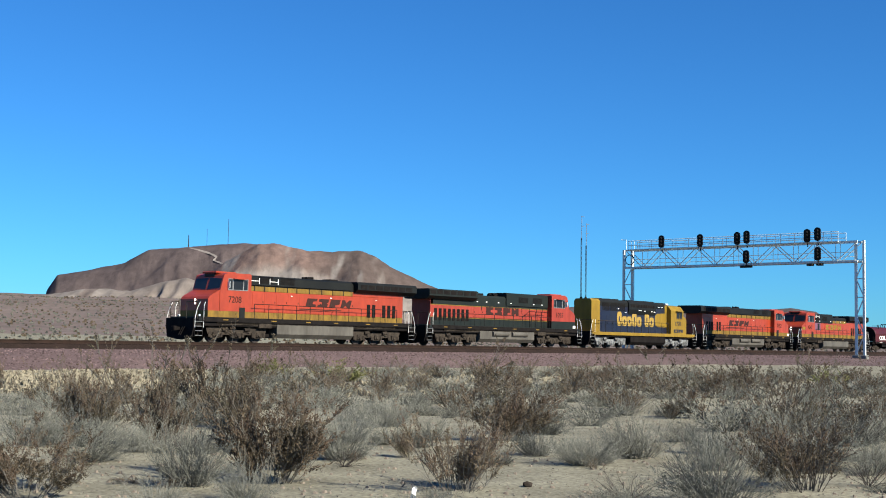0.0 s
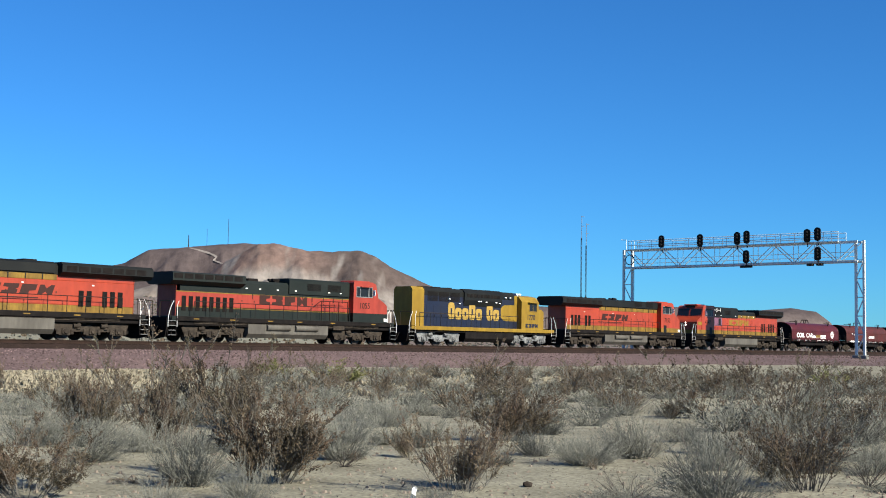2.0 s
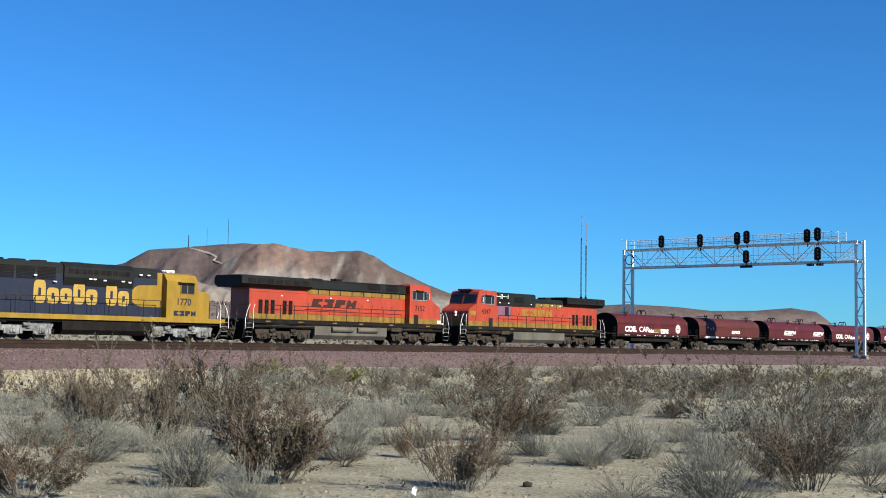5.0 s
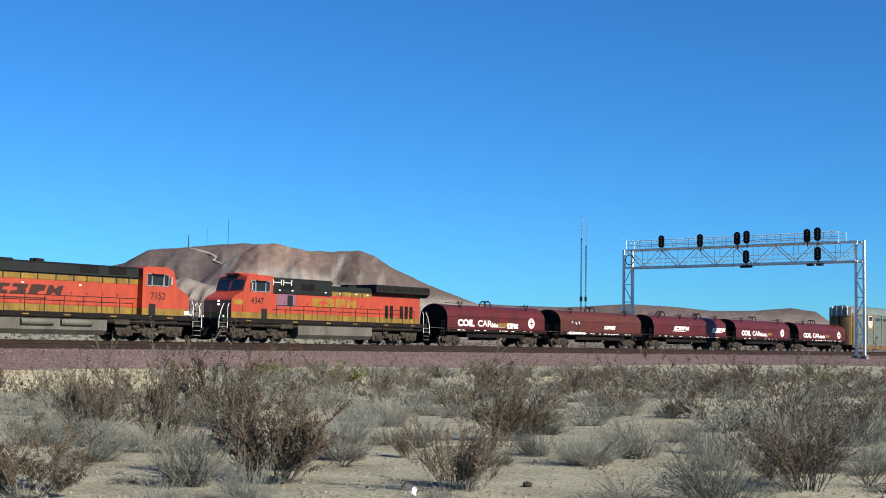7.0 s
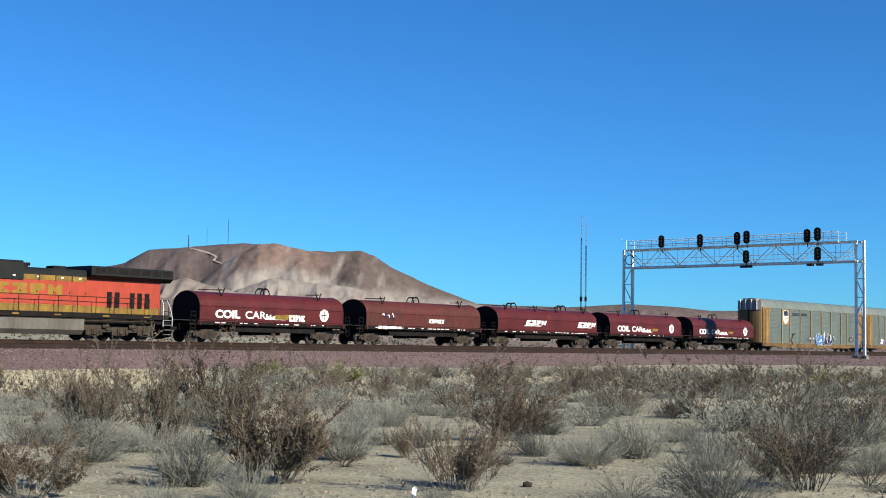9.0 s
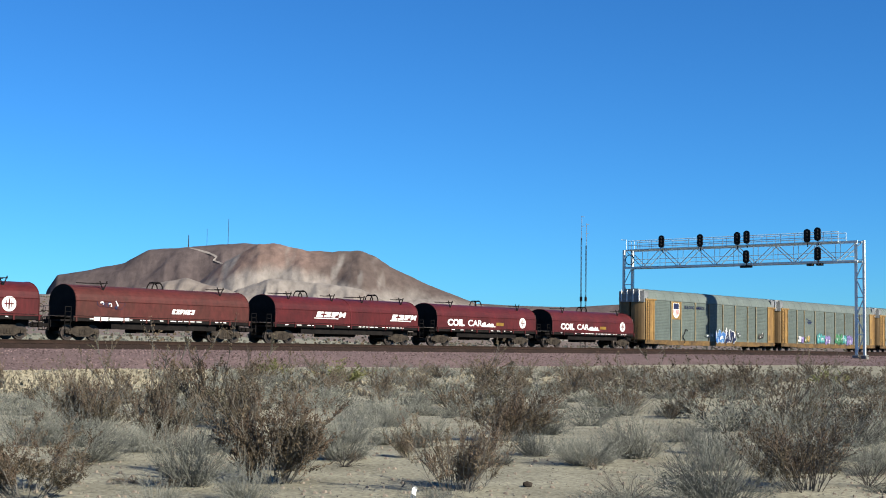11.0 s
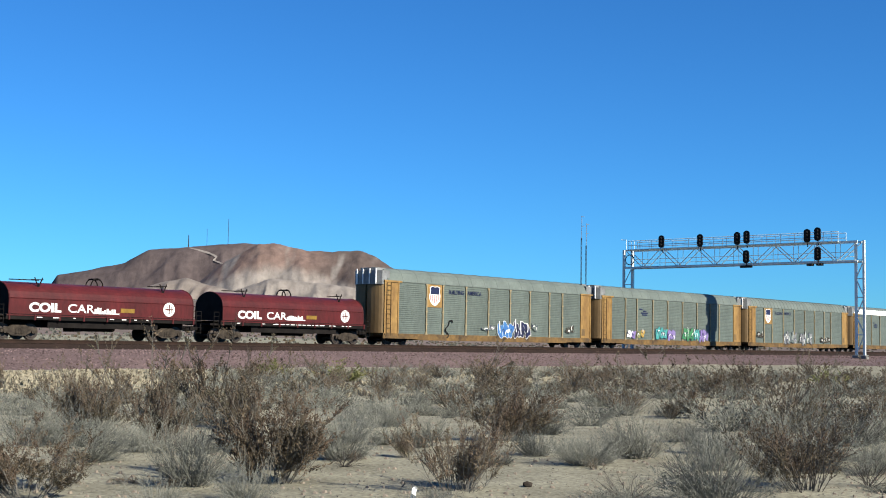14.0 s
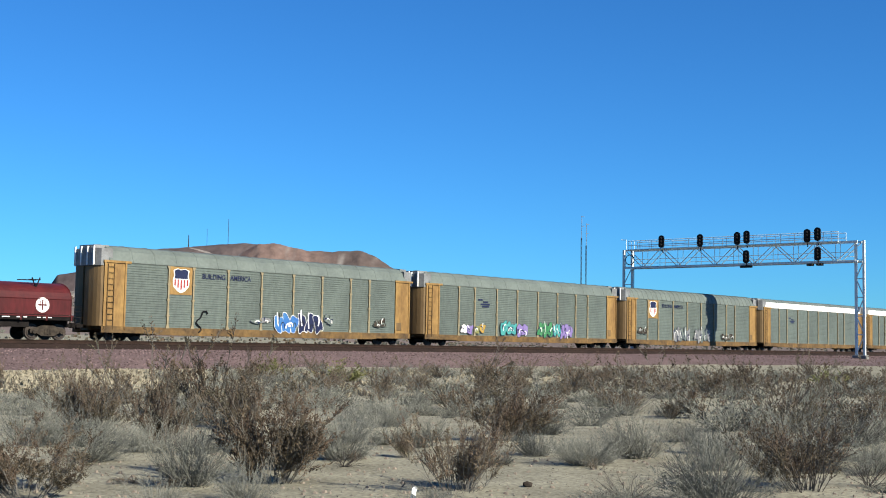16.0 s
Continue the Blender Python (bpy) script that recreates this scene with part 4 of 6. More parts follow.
def sd_loco(name, label, s0, L):
    """Older narrow-cab six-axle locomotive in blue and yellow; the cab is at the far end of u = 0 ... L."""
    car = thing(name, label, "locomotive", "road locomotives")
    MOVERS.append((car, s0))

    def X(u):
        return L - u
    loco_frame(car, X, L, 1.26, 1.52, YELLOW, YELLOW, (6.7, 13.1, .34, 1.15), IRON_AND_SHADE, TRUCKSILVER, (4.35, 16.1))
    hw = .98
    cab0, cab1 = 3.3, 5.75
    bm = bmesh.new()
    bm_prism(bm, [(X(2.05), 1.52), (X(2.05), 3.02), (X(2.35), 3.26), (X(cab0), 3.32), (X(cab0), 1.52)], 'y', -1.08, 1.08)
    part("nose", bm, YELLOW, car)
    bm = bmesh.new()
    bm_prism(bm, [(-1.48, 1.52), (-1.48, 3.85), (-1.15, 4.28), (-.4, 4.42), (.4, 4.42), (1.15, 4.28), (1.48, 3.85), (1.48, 1.52)], 'x', X(cab0), X(cab1))
    cab = part("cab", bm, YELLOW, car)
    for k in (-1, 1):
        for u0, u1 in ((3.62, 4.10), (4.16, 4.64)):
            box_part(car, "side_window", X(u0), X(u1), k * 1.475, k * 1.49, 3.08, 3.68, WINDOW, 0, "dark cab side window", parent=cab)
        bm = bmesh.new()
        for a, b, c, d in ((3.55, 4.72, 3.68, 3.74), (3.55, 4.72, 3.02, 3.08), (3.55, 3.62, 3.08, 3.68), (4.64, 4.72, 3.08, 3.68)):
            bm_box(bm, X(a), X(b), k * 1.478, k * 1.505, c, d)
        part("window_frame", bm, DIRTY_YELLOW, cab)
        box_part(car, "sunshade", X(3.6), X(4.9), k * 1.49, k * 1.75, 3.78, 3.82, YELLOW, 0, parent=cab)
        box_part(car, "windshield", X(cab0 - .012), X(cab0 + .01), k * .95, k * 1.38, 3.0, 3.8, WINDOW, 0, "dark windshield pane", parent=cab)
    bm = bmesh.new()
    bm_prism(bm, [(-hw, 1.52), (-hw, 4.36), (-hw + .18, 4.58), (hw - .18, 4.58), (hw, 4.36), (hw, 1.52)], 'x', X(cab1), X(17.7))
    part("long_hood", bm, BLUEP, car, "dark blue long hood")
    bm = bmesh.new()
    bm_prism(bm, [(-hw - .004, 3.95), (-hw - .004, 4.37), (-hw + .17, 4.595), (hw - .17, 4.595), (hw + .004, 4.37), (hw + .004, 3.95)], 'x', X(6.2), X(17.68))
    part("hood_roof", bm, BLACKP, car, "blackened upper hood")
    bm = bmesh.new()
    bm_prism(bm, [(-hw - .003, 1.52), (-hw - .003, 4.37), (-hw + .18, 4.60), (hw - .18, 4.60), (hw + .003, 4.37), (hw + .003, 1.52)], 'x', X(17.7), X(19.1))
    part("hood_end", bm, YELLOW, car, "yellow rear end of the hood")
    for k in (-1, 1):
        y = k * (hw + .006)
        r = .8
        pts = [(X(5.8), 2.16), (X(5.8), 3.55), (X(6.2), 3.55), (X(7.2), 3.50)] + [(X(7.35 + .75 * math.sin(a)), 2.83 + .67 * math.cos(a)) for a in [math.pi * i / 10 for i in range(11)]] + [(X(7.2), 2.16)]
        flat(car, "emblem", pts, y, YELLOW, "rounded yellow panel behind the cab")
        flat(car, "emblem", [(X(5.78), 3.55), (X(5.78), 4.35), (X(6.15), 4.35), (X(6.15), 3.55)], y, YELLOW)
        # flared dynamic brake housing
        bm = bmesh.new()
        bm_prism(bm, [(k * hw, 3.25), (k * 1.12, 3.75), (k * 1.12, 4.36), (k * .8, 4.66), (k * .6, 4.66), (k * .6, 3.25)], 'x', X(8.0), X(12.9))
        part("brake_housing", bm, BLACKP, car)
        bm = bmesh.new()
        for i in range(10):
            bm_box(bm, X(8.3 + i * .44), X(8.3 + i * .44 + .36), k * 1.122, k * 1.135, 3.98, 4.26)
        part("grille", bm, IRON_AND_SHADE, car, "dark ventilation grille")
        for i in range(11):
            u = 8.0 + i * .86
            d = box_part(car, "hood_door", X(u), X(u + .81), k * (hw + .003), k * (hw + .014), 1.62, 3.18, BLUEP, .004)
            box_part(car, "latch", X(u + .7), X(u + .75), k * (hw + .014), k * (hw + .03), 2.3, 2.45, IRON_AND_SHADE, 0, parent=d)
        for i in range(3):
            bm = bmesh.new()
            u = 13.4 + i * 1.35
            for j in range(9):
                bm_box(bm, X(u), X(u + 1.2), k * (hw + .004), k * (hw + .03), 3.55 + j * .085, 3.60 + j * .085)
            part("radiator_screen", bm, IRON_AND_SHADE, car)
        side_rail(car, X, [6.2 + i * 1.25 for i in range(11)], k, GRIME, 2.56, 1.50)
    for u, z in ((14.9, 3.72), (13.6, 3.40), (11.2, 3.66), (10.9, 3.66), (10.2, 3.62), (8.9, 3.62), (8.4, 3.58), (7.6, 4.1), (7.0, 4.1)):
        box_part(car, "marker_plate", X(u), X(u - .20), -1.15, -1.0, z, z + .07, WHITEP, 0, "small bright handle on the hood")
    for i in range(7):
        w = 6.65 / 7.6
        cx = X(14.85) + w * (i + .5) + (.6 * w if i > 4 else 0)
        hz = 1.36 if i in (0, 3, 5) else .94
        ring = [(cx + .46 * w * math.copysign(abs(math.cos(t)) ** .5, math.cos(t)), 2.14 + hz / 2 + hz / 2 * math.copysign(abs(math.sin(t)) ** .5, math.sin(t))) for t in [2 * math.pi * q / 20 for q in range(20)]]
        g = flat(car, "emblem", ring, -(hw + .020), LETTERYEL, "bold yellow block of the railway name")
        for dx, dw, z0, z1 in ((0, .10, .30, .66),):
            box_part(car, "emblem_slot", cx + (dx - dw) * w, cx + (dx + dw) * w, -(hw + .032), -(hw + .020), 2.14 + z0 * hz, 2.14 + z1 * hz, BLUEP, 0, parent=g)
    words(car, "1770", X(5.0), -1.49, 2.34, .62, BLUEP, "road_number", .95)
    emblem_bars(car, X(5.2), X(3.4), 1.66, 1.98, -1.488, BLUEP, 4, 0, "small company name as dark blocks")
    for u in (9.0, 11.5, 14.0, 15.4, 16.8):
        bm = bmesh.new()
        bm_cyl(bm, (X(u), 0, 4.55), (X(u), 0, 4.70), .55, .5, 16)
        part("roof_fan", bm, IRON_AND_SHADE, car)
    bm = bmesh.new()
    for dy in (-.2, 0, .2):
        bm_cyl(bm, (X(5.0), dy, 4.55), (X(4.3), dy, 4.52), .05, .10, 8)
    bm_box(bm, X(4.9), X(4.7), -.25, .25, 4.38, 4.55)
    part("air_horn", bm, GALV, car)
    box_part(car, "number_board", X(2.30), X(2.02), -.45, .45, 2.55, 2.75, BLACKP, .01)
    bm = bmesh.new()
    bm_cyl(bm, (X(2.0), 0, 2.95), (X(2.12), 0, 2.95), .11, .11, 12)
    part("headlight", bm, LAMP, car)
    return car


def coil_car(label, s0, L, b0, b1, material, split=None, text=True, frame_mat=None):
    car = thing("coil_car", label, "freight car", "covered coil cars")
    MOVERS.append((car, s0))
    frame_mat = frame_mat or material
    bm = bmesh.new()
    bm_box(bm, .7, L - .7, -.35, .35, .75, 1.2)
    for k in (-1, 1):
        bm_box(bm, b0 - .2, b1 + .2, k * 1.28, k * 1.5, 1.15, 1.45)
        bm_box(bm, b0 + 2.6, b1 - 2.6, k * 1.05, k * 1.28, .72, 1.2)
    bm_box(bm, .75, b0, -1.35, 1.35, 1.12, 1.24)
    bm_box(bm, b1, L - .75, -1.35, 1.35, 1.12, 1.24)
    part("underframe", bm, IRON_AND_SHADE, car)
    for k in (-1, 1):
        bm = bmesh.new()
        bm_box(bm, b0 - .15, b1 + .15, k * 1.50, k * 1.53, 1.36, 1.43)
        for i in range(9):
            x = b0 + (b1 - b0) * i / 8
            bm_box(bm, x - .05, x + .05, k * 1.48, k * 1.56, 1.12, 1.46)
        part("sill", bm, frame_mat, car)
    spans = [(b0, b1)] if split is None else [(b0, split - .02), (split + .02, b1)]
    for i, (a, b) in enumerate(spans):
        bm = bmesh.new()
        w = 1.46 + (.05 if i == 0 and split else 0)
        pr = [(-w, 1.47), (-w, 2.36)] + [(-(w - .03) * math.cos(t), 2.40 + .96 * math.sin(t)) for t in [math.pi * j / 16 for j in range(17)]] + [(w, 2.36), (w, 1.47)]
        bm_prism(bm, pr, 'x', a, b)
        hood = part("hood_cover", bm, material, car, "curved maroon coil cover")
        for e, d in ((a, -1), (b, 1)):
            bm = bmesh.new()
            bm_prism(bm, [(y * .995, z - .01) for y, z in pr], 'x', e + d * .002, e + d * .03)
            # leading plate is near black: the shade on that end is in its colour
            part("end_plate", bm, IRON_AND_SHADE if d < 0 else material, hood, "end plate of the cover, the leading one coloured dark for shade")
            bm = bmesh.new()
            for (y0, z0), (y1, z1) in zip(pr, pr[1:]):
                bm_cyl(bm, (e, y0, z0), (e, y1, z1), .035, .035, 5)
            part("rim", bm, material, hood)
        bm = bmesh.new()
        for k in (-1, 1):
            bm_cyl(bm, (a, k * (w + .01), 2.38), (b, k * (w + .01), 2.38), .022, .022, 5)
        part("seam", bm, material, hood)
        span = b - a
        for f in ((.16, .84) if split is None else (.22, .80)):
            x = a + span * f
            bm = bmesh.new()
            for dx in (-.26, .26):
                bm_cyl(bm, (x, -1.0, 3.02), (x + dx, -1.0, 3.62), .04, .04, 6)
            bm_cyl(bm, (x - .5, -1.0, 3.48), (x + .3, -1.0, 3.50), .03, .03, 6)
            bm_cyl(bm, (x - 1.9 if f < .5 else x - 1.2, -1.0, 3.44), (x, -1.0, 3.46), .03, .03, 6)
            part("guide_bracket", bm, IRON_AND_SHADE, car, "dark stacking guide bracket")
        x = a + span * .5
        bm = bmesh.new()
        for dy in (-.28, .28):
            arc = [(x + .42 * math.cos(t), dy, 3.30 + .48 * math.sin(t)) for t in [math.pi * j / 8 for j in range(9)]]
            for p, q in zip(arc, arc[1:]):
                bm_cyl(bm, p, q, .045, .045, 6)
        bm_cyl(bm, (x - .2, -.28, 3.74), (x - .2, .28, 3.74), .05, .05, 6)
        bm_cyl(bm, (x + .2, -.28, 3.74), (x + .2, .28, 3.74), .05, .05, 6)
        part("lifting_loop", bm, IRON_AND_SHADE, car, "dark steel lifting loop")
    for c in (2.45, L - 2.45):
        truck2(car, c, .457)
    for x, d in ((.05, 1), (L - .05, -1)):
        coupler(car, x, d)
    for k in (-1, 1):
        for x in (b0 - .5, b1 + .5):
            bm = bmesh.new()
            for dx in (-.2, .2):
                bm_cyl(bm, (x + dx, k * 1.42, .55), (x + dx, k * 1.42, 2.0), .02, .02, 5)
            for z in (.6, .95, 1.35, 1.7, 1.98):
                bm_cyl(bm, (x - .2, k * 1.42, z), (x + .2, k * 1.42, z), .02, .02, 5)
            part("ladder", bm, IRON_AND_SHADE, car)
    bm = bmesh.new()
    bm_cyl(bm, (L * .45, -.5, .75), (L * .6, -.5, .75), .22, .22, 10)
    bm_box(bm, L * .40, L * .43, -1.0, .2, .5, 1.0)
    part("brake_gear", bm, IRON_AND_SHADE, car)
    if text:
        tx = b0 + 1.25
        words(car, "COIL", tx, -1.475, 1.64, .70, WHITEP, "lettering", 1.30, "bold white lettering")
        words(car, "CAR", tx + 2.52, -1.475, 1.64, .70, WHITEP, "lettering", 1.30, "bold white lettering")
        bm = bmesh.new()
        rnd = random.Random(int(s0))
        for i in range(9):
            x = tx + 4.35 + i * .17
            h = rnd.uniform(.10, .34)
            bm_box(bm, x, x + .13, -1.482, -1.470, 1.64, 1.64 + h)
        bm_box(bm, tx + 4.3, tx + 6.1, -1.481, -1.471, 1.60, 1.66)
        tagged(part("lettering", bm, WHITEP, car, "unreadable white marks beside the lettering"), kind="stuff")
        box_part(car, "lettering", tx + 6.2, tx + 7.2, -1.478, -1.47, 1.72, 1.98, DIRTY_YELLOW, 0)
        bm = bmesh.new()
        cx, cz = b1 - 1.9, 2.02
        bm_cyl(bm, (cx, -1.47, cz), (cx, -1.482, cz), .44, .44, 28)
        em = part("emblem", bm, WHITEP, car, "round white company emblem")
        for dx, w, z0, z1, y in ((0, .09, -.3, .3, -1.486), (-.16, .05, -.22, .22, -1.486), (.16, .05, -.22, .22, -1.486), (0, .6, -.04, .04, -1.488)):
            box_part(car, "emblem_bar", cx + dx - w / 2, cx + dx + w / 2, y, -1.483, cz + z0, cz + z1, MAROON, 0, parent=em)
    bm = bmesh.new()
    rnd = random.Random(int(s0) + 3)
    x = b0 + .9
    while x < b1 - 1.5:
        w = rnd.uniform(.12, .5)
        if rnd.random() < .55:
            bm_box(bm, x, x + w, -1.536, -1.53, 1.27, 1.32)
        x += w + .15
    tagged(part("stencil", bm, WHITEP, car, "small white unreadable stencils on the sill"), kind="stuff")
    return car


def graffiti(car, x0, x1, z0, z1, y, mats, seed, label):
    """Sprayed tags as overlapping rounded shapes, each with a thin rim."""
    rnd = random.Random(seed)
    z0, z1 = z0 + .1, z0 + (z1 - z0) * .86
    n = max(2, int((x1 - x0) / .58))
    for i in range(n):
        cx = x0 + (x1 - x0) * (i + .5) / n
        m = mats[i * len(mats) // n]
        wx, hz = (x1 - x0) / n * .52, (z1 - z0) / 2 * rnd.uniform(.72, 1.0)
        cz = (z0 + z1) / 2 + rnd.uniform(-.08, .08)
        ph, lean = rnd.uniform(0, 6), rnd.uniform(-.25, .25)
        ring = []
        for a in range(26):
            t = 2 * math.pi * a / 26
            f = 1 + .15 * math.sin(3 * t + ph) + .13 * math.sin(4 * t + 2 * ph)
            c, s = math.cos(t), math.sin(t)
            q = hz * f * math.copysign(abs(s) ** .7, s)
            ring.append((wx * f * math.copysign(abs(c) ** .7, c) + lean * q, q))
        o = y - .003 * i
        rim = WHITEP if m in (LOGOBLUE, BLUEG) else LOGOBLUE if m is not GRIME else RACKROOF
        bm = bmesh.new()
        bm_prism(bm, [(cx + a * 1.08, cz + b * 1.05) for a, b in ring], 'y', o - .004, o)
        part("graffiti_rim", bm, rim, car)
        bm = bmesh.new()
        bm_prism(bm, [(cx + a, cz + b) for a, b in ring], 'y', o - .007, o - .004)
        g = part("graffiti", bm, m, car, label if i == 0 else "")
        # curling inner strokes, dark and light
        for sm, r in ((rim, .05), (SIGNALBLACK if rim is WHITEP else WHITEP, .03)):
            bm = bmesh.new()
            p0 = (rnd.uniform(-.5, .1) * wx, rnd.uniform(-.6, -.2) * hz)
            turn, ang = rnd.uniform(-.75, .75), rnd.uniform(.6, 2.4)
            for k in range(7):
                p1 = (p0[0] + .20 * wx * math.cos(ang), p0[1] + .26 * hz * math.sin(ang))
                d = (-(p1[1] - p0[1]), p1[0] - p0[0])
                l = math.hypot(*d) / r
                bm_prism(bm, [(cx + p0[0] - d[0] / l, cz + p0[1] - d[1] / l), (cx + p1[0] - d[0] / l, cz + p1[1] - d[1] / l), (cx + p1[0] + d[0] / l, cz + p1[1] + d[1] / l), (cx + p0[0] + d[0] / l, cz + p0[1] + d[1] / l)], 'y', o - .011 - .001 * k, o - .007)
                p0, ang = p1, ang + turn
            part("stroke", bm, sm, g)


def autorack(label, s0, L, posts, style, tags):
    car = thing("autorack", label, "freight car", "enclosed auto carrier cars")
    MOVERS.append((car, s0))
    b0, b1 = .95, L - .95
    W = 1.52
    # side sill and floor
    bm = bmesh.new()
    bm_box(bm, b0, b1, -1.3, 1.3, .72, .98)
    bm_box(bm, .7, L - .7, -.35, .35, .62, .95)
    part("floor_frame", bm, BROWNEND, car)
    for k in (-1, 1):
        bm = bmesh.new()
        bm_prism(bm, [(b0 - .1, .50), (b0 - .1, .88), (b1 + .1, .88), (b1 + .1, .50), (b1 - 3.4, .48), (b1 - 4.2, .40), (b0 + 4.2, .40), (b0 + 3.4, .48)], 'y', k * 1.42, k * (W + .03))
        part("side_sill", bm, RACKSILL, car, "weathered yellow side sill")
    # roof
    cr, sh = 5.90, 4.82
    bm = bmesh.new()
    pr = [(-W, sh), (-W + .02, sh + .10), (-1.28, 5.48), (-.95, 5.76), (-.45, 5.87), (0, cr), (.45, 5.87), (.95, 5.76), (1.28, 5.48), (W - .02, sh + .10), (W, sh)]
    bm_prism(bm, pr, 'x', b0 + .35, b1 - .35)
    roof = part("roof", bm, RACKROOF, car, "weathered grey-green steel roof")
    n = 16 if style != "ribbed" else 30
    for i in range(n + 1):
        x = b0 + .4 + (b1 - b0 - .8) * i / n
        bm = bmesh.new()
        for (y0, z0), (y1, z1) in zip(pr, pr[1:]):
            bm_cyl(bm, (x, y0, z0), (x, y1, z1), .022 if style != "ribbed" else .05, None, 4)
        part("roof_rib", bm, RACKROOF, roof)
    if style == "white":
        for k in (-1, 1):
            bm = bmesh.new()
            bm_prism(bm, [(k * (W + .004), sh + .02), (k * (W - .01), sh + .12), (k * 1.29, 5.47), (k * 1.27, 5.42), (k * (W - .08), sh + .02)], 'x', b0 + .4, b1 - .4)
            part("roof_side", bm, WHITEP, roof, "bright white upper roof side")
    # posts
    bm = bmesh.new()
    bm_prism(bm, [(-.14, .84), (-.07, 1.1), (-.055, 4.55), (-.14, 4.80), (.14, 4.80), (.055, 4.55), (.07, 1.1), (.14, .84)], 'y', -.05, .05)
    for z in (1.6, 2.6, 3.6):
        bm_box(bm, -.12, .12, -.06, .03, z, z + .10)
    pm = mesh_of("post", bm, POSTTAN)
    for k in (-1, 1):
        for p in posts:
            ob = new("post", pm)
            ob.parent = car
            ob.matrix_basis = pose(p, k * (W + .01), 0)
        # ribbed panels between the posts
        edges = [b0 + 1.6] + list(posts) + [b1 - 1.6]
        for a, b in zip(edges, edges[1:]):
            bm = bmesh.new()
            prof = []
            rows = 26
            for j in range(rows):
                z = .88 + (4.80 - .88) * j / rows
                h = (4.80 - .88) / rows
                prof += [(k * (W - .04), z), (k * (W - .04), z + h * .72), (k * (W - .015), z + h * .80), (k * (W - .015), z + h * .93)]
            prof += [(k * (W - .04), 4.80), (k * (W - .09), 4.80), (k * (W - .09), .88)]
            bm_prism(bm, prof, 'x', a + .02, b - .02)
            part("side_panel", bm, RACKGREY, car)
        # yellow end bays with ladder
        for e0, e1, d in ((b0, b0 + 1.6, 1), (b1 - 1.6, b1, -1)):
            w = box_part(car, "end_bay", e0 + .06, e1 - .04, k * (W - .10), k * (W - .02), .88, 4.78, RACKYEL, .01, "weathered yellow end bay")
            bm = bmesh.new()
            bm_box(bm, e0, e0 + .12, k * (W - .1), k * (W + .03), .6, 4.82)
            bm_box(bm, e1 - .12, e1, k * (W - .1), k * (W + .03), .6, 4.82)
            bm_box(bm, e0 - .05, e1 + .3, k * (W - .08), k * (W + .05), 4.76, 4.90)
            part("bay_frame", bm, RACKYEL, w)
        bm = bmesh.new()
        for dx in (.25, .70):
            bm_box(bm, b0 + dx - .02, b0 + dx + .02, k * (W + .02), k * (W + .06), .7, 4.7)
        for i in range(11):
            bm_box(bm, b0 + .25, b0 + .70, k * (W + .03), k * (W + .06), .9 + i * .36, .93 + i * .36)
        part("ladder", bm, RACKSILL, car)
        box_part(car, "placard", b1 - 1.5, b1 - .9, k * (W - .02), k * (W + .01), 1.1, 1.7, BROWNEND, .02)
    # rounded end doors: silver above, brown below
    for e, d in ((b0, -1), (b1, 1)):
        for k in (-1, 1):
            bm = bmesh.new()
            arc = [(e + d * .42 * math.sin(t), k * (1.45 - 1.35 * (1 - math.cos(t)))) for t in [math.pi / 2 * i / 5 for i in range(6)]]
            inner = [(e - d * .05, k * .05), (e - d * .05, k * 1.45)]
            bm_prism(bm, arc + inner, 'z', .90, 4.55)
            part("end_door", bm, BROWNEND, car, "brown rounded end door leaf")
        bm = bmesh.new()
        bm_prism(bm, [(e + d * .46, -.10), (e + d * .46, .10), (e + d * .42, .9), (e + d * .20, 1.45), (e - d * .6, 1.45), (e - d * .6, -1.45), (e + d * .20, -1.45), (e + d * .42, -.9)], 'z', 4.57, 5.62)
        bm_prism(bm, [(e + d * .40, 0), (e + d * .30, .8), (e - d * .6, 1.0), (e - d * .6, -1.0), (e + d * .30, -.8)], 'z', 5.62, 5.84)
        cap = part("end_cap", bm, SILVERP, car, "dented silver roof end cap")
        bm = bmesh.new()
        for y in (-1.0, -.35, .35, 1.0):
            bm_box(bm, e + d * .40, e + d * .50, y - .04, y + .04, 4.6, 5.75)
        part("cap_rib", bm, WHITEP if style != "white" else SILVERP, cap)
        coupler(car, e + d * .93, -d)
    for c in (2.9, L - 2.9):
        truck2(car, c, .42, IRON_AND_SHADE)
    y = -(W + .002)
    if style in ("shield", "ribbed"):
        x = (posts[0] + posts[1]) / 2
        p = box_part(car, "emblem_panel", posts[0] + .1, posts[1] - .1, y + .02, y - .004, 3.0, 4.78, RACKYEL, 0, "yellow panel behind the emblem")
        out = [(-.62, .72), (-.30, .86), (0, .78), (.30, .86), (.62, .72), (.56, .35), (.66, .0), (.60, -.45), (.30, -.78), (0, -.92), (-.30, -.78), (-.60, -.45), (-.66, .0), (-.56, .35)]
        bm = bmesh.new()
        bm_prism(bm, [(x + a, 3.92 + b * .88) for a, b in out], 'y', y - .012, y - .006)
        em = part("emblem", bm, WHITEP, p, "white-edged shield emblem")
        bm = bmesh.new()
        bm_prism(bm, [(x + a * .88, 3.92 + b * .84) for a, b in ((-.62, .72), (-.30, .86), (0, .78), (.30, .86), (.62, .72), (.56, .35), (.62, .12), (-.62, .12), (-.56, .35))], 'y', y - .018, y - .013)
        part("emblem_field", bm, LOGOBLUE, em)
        bm = bmesh.new()
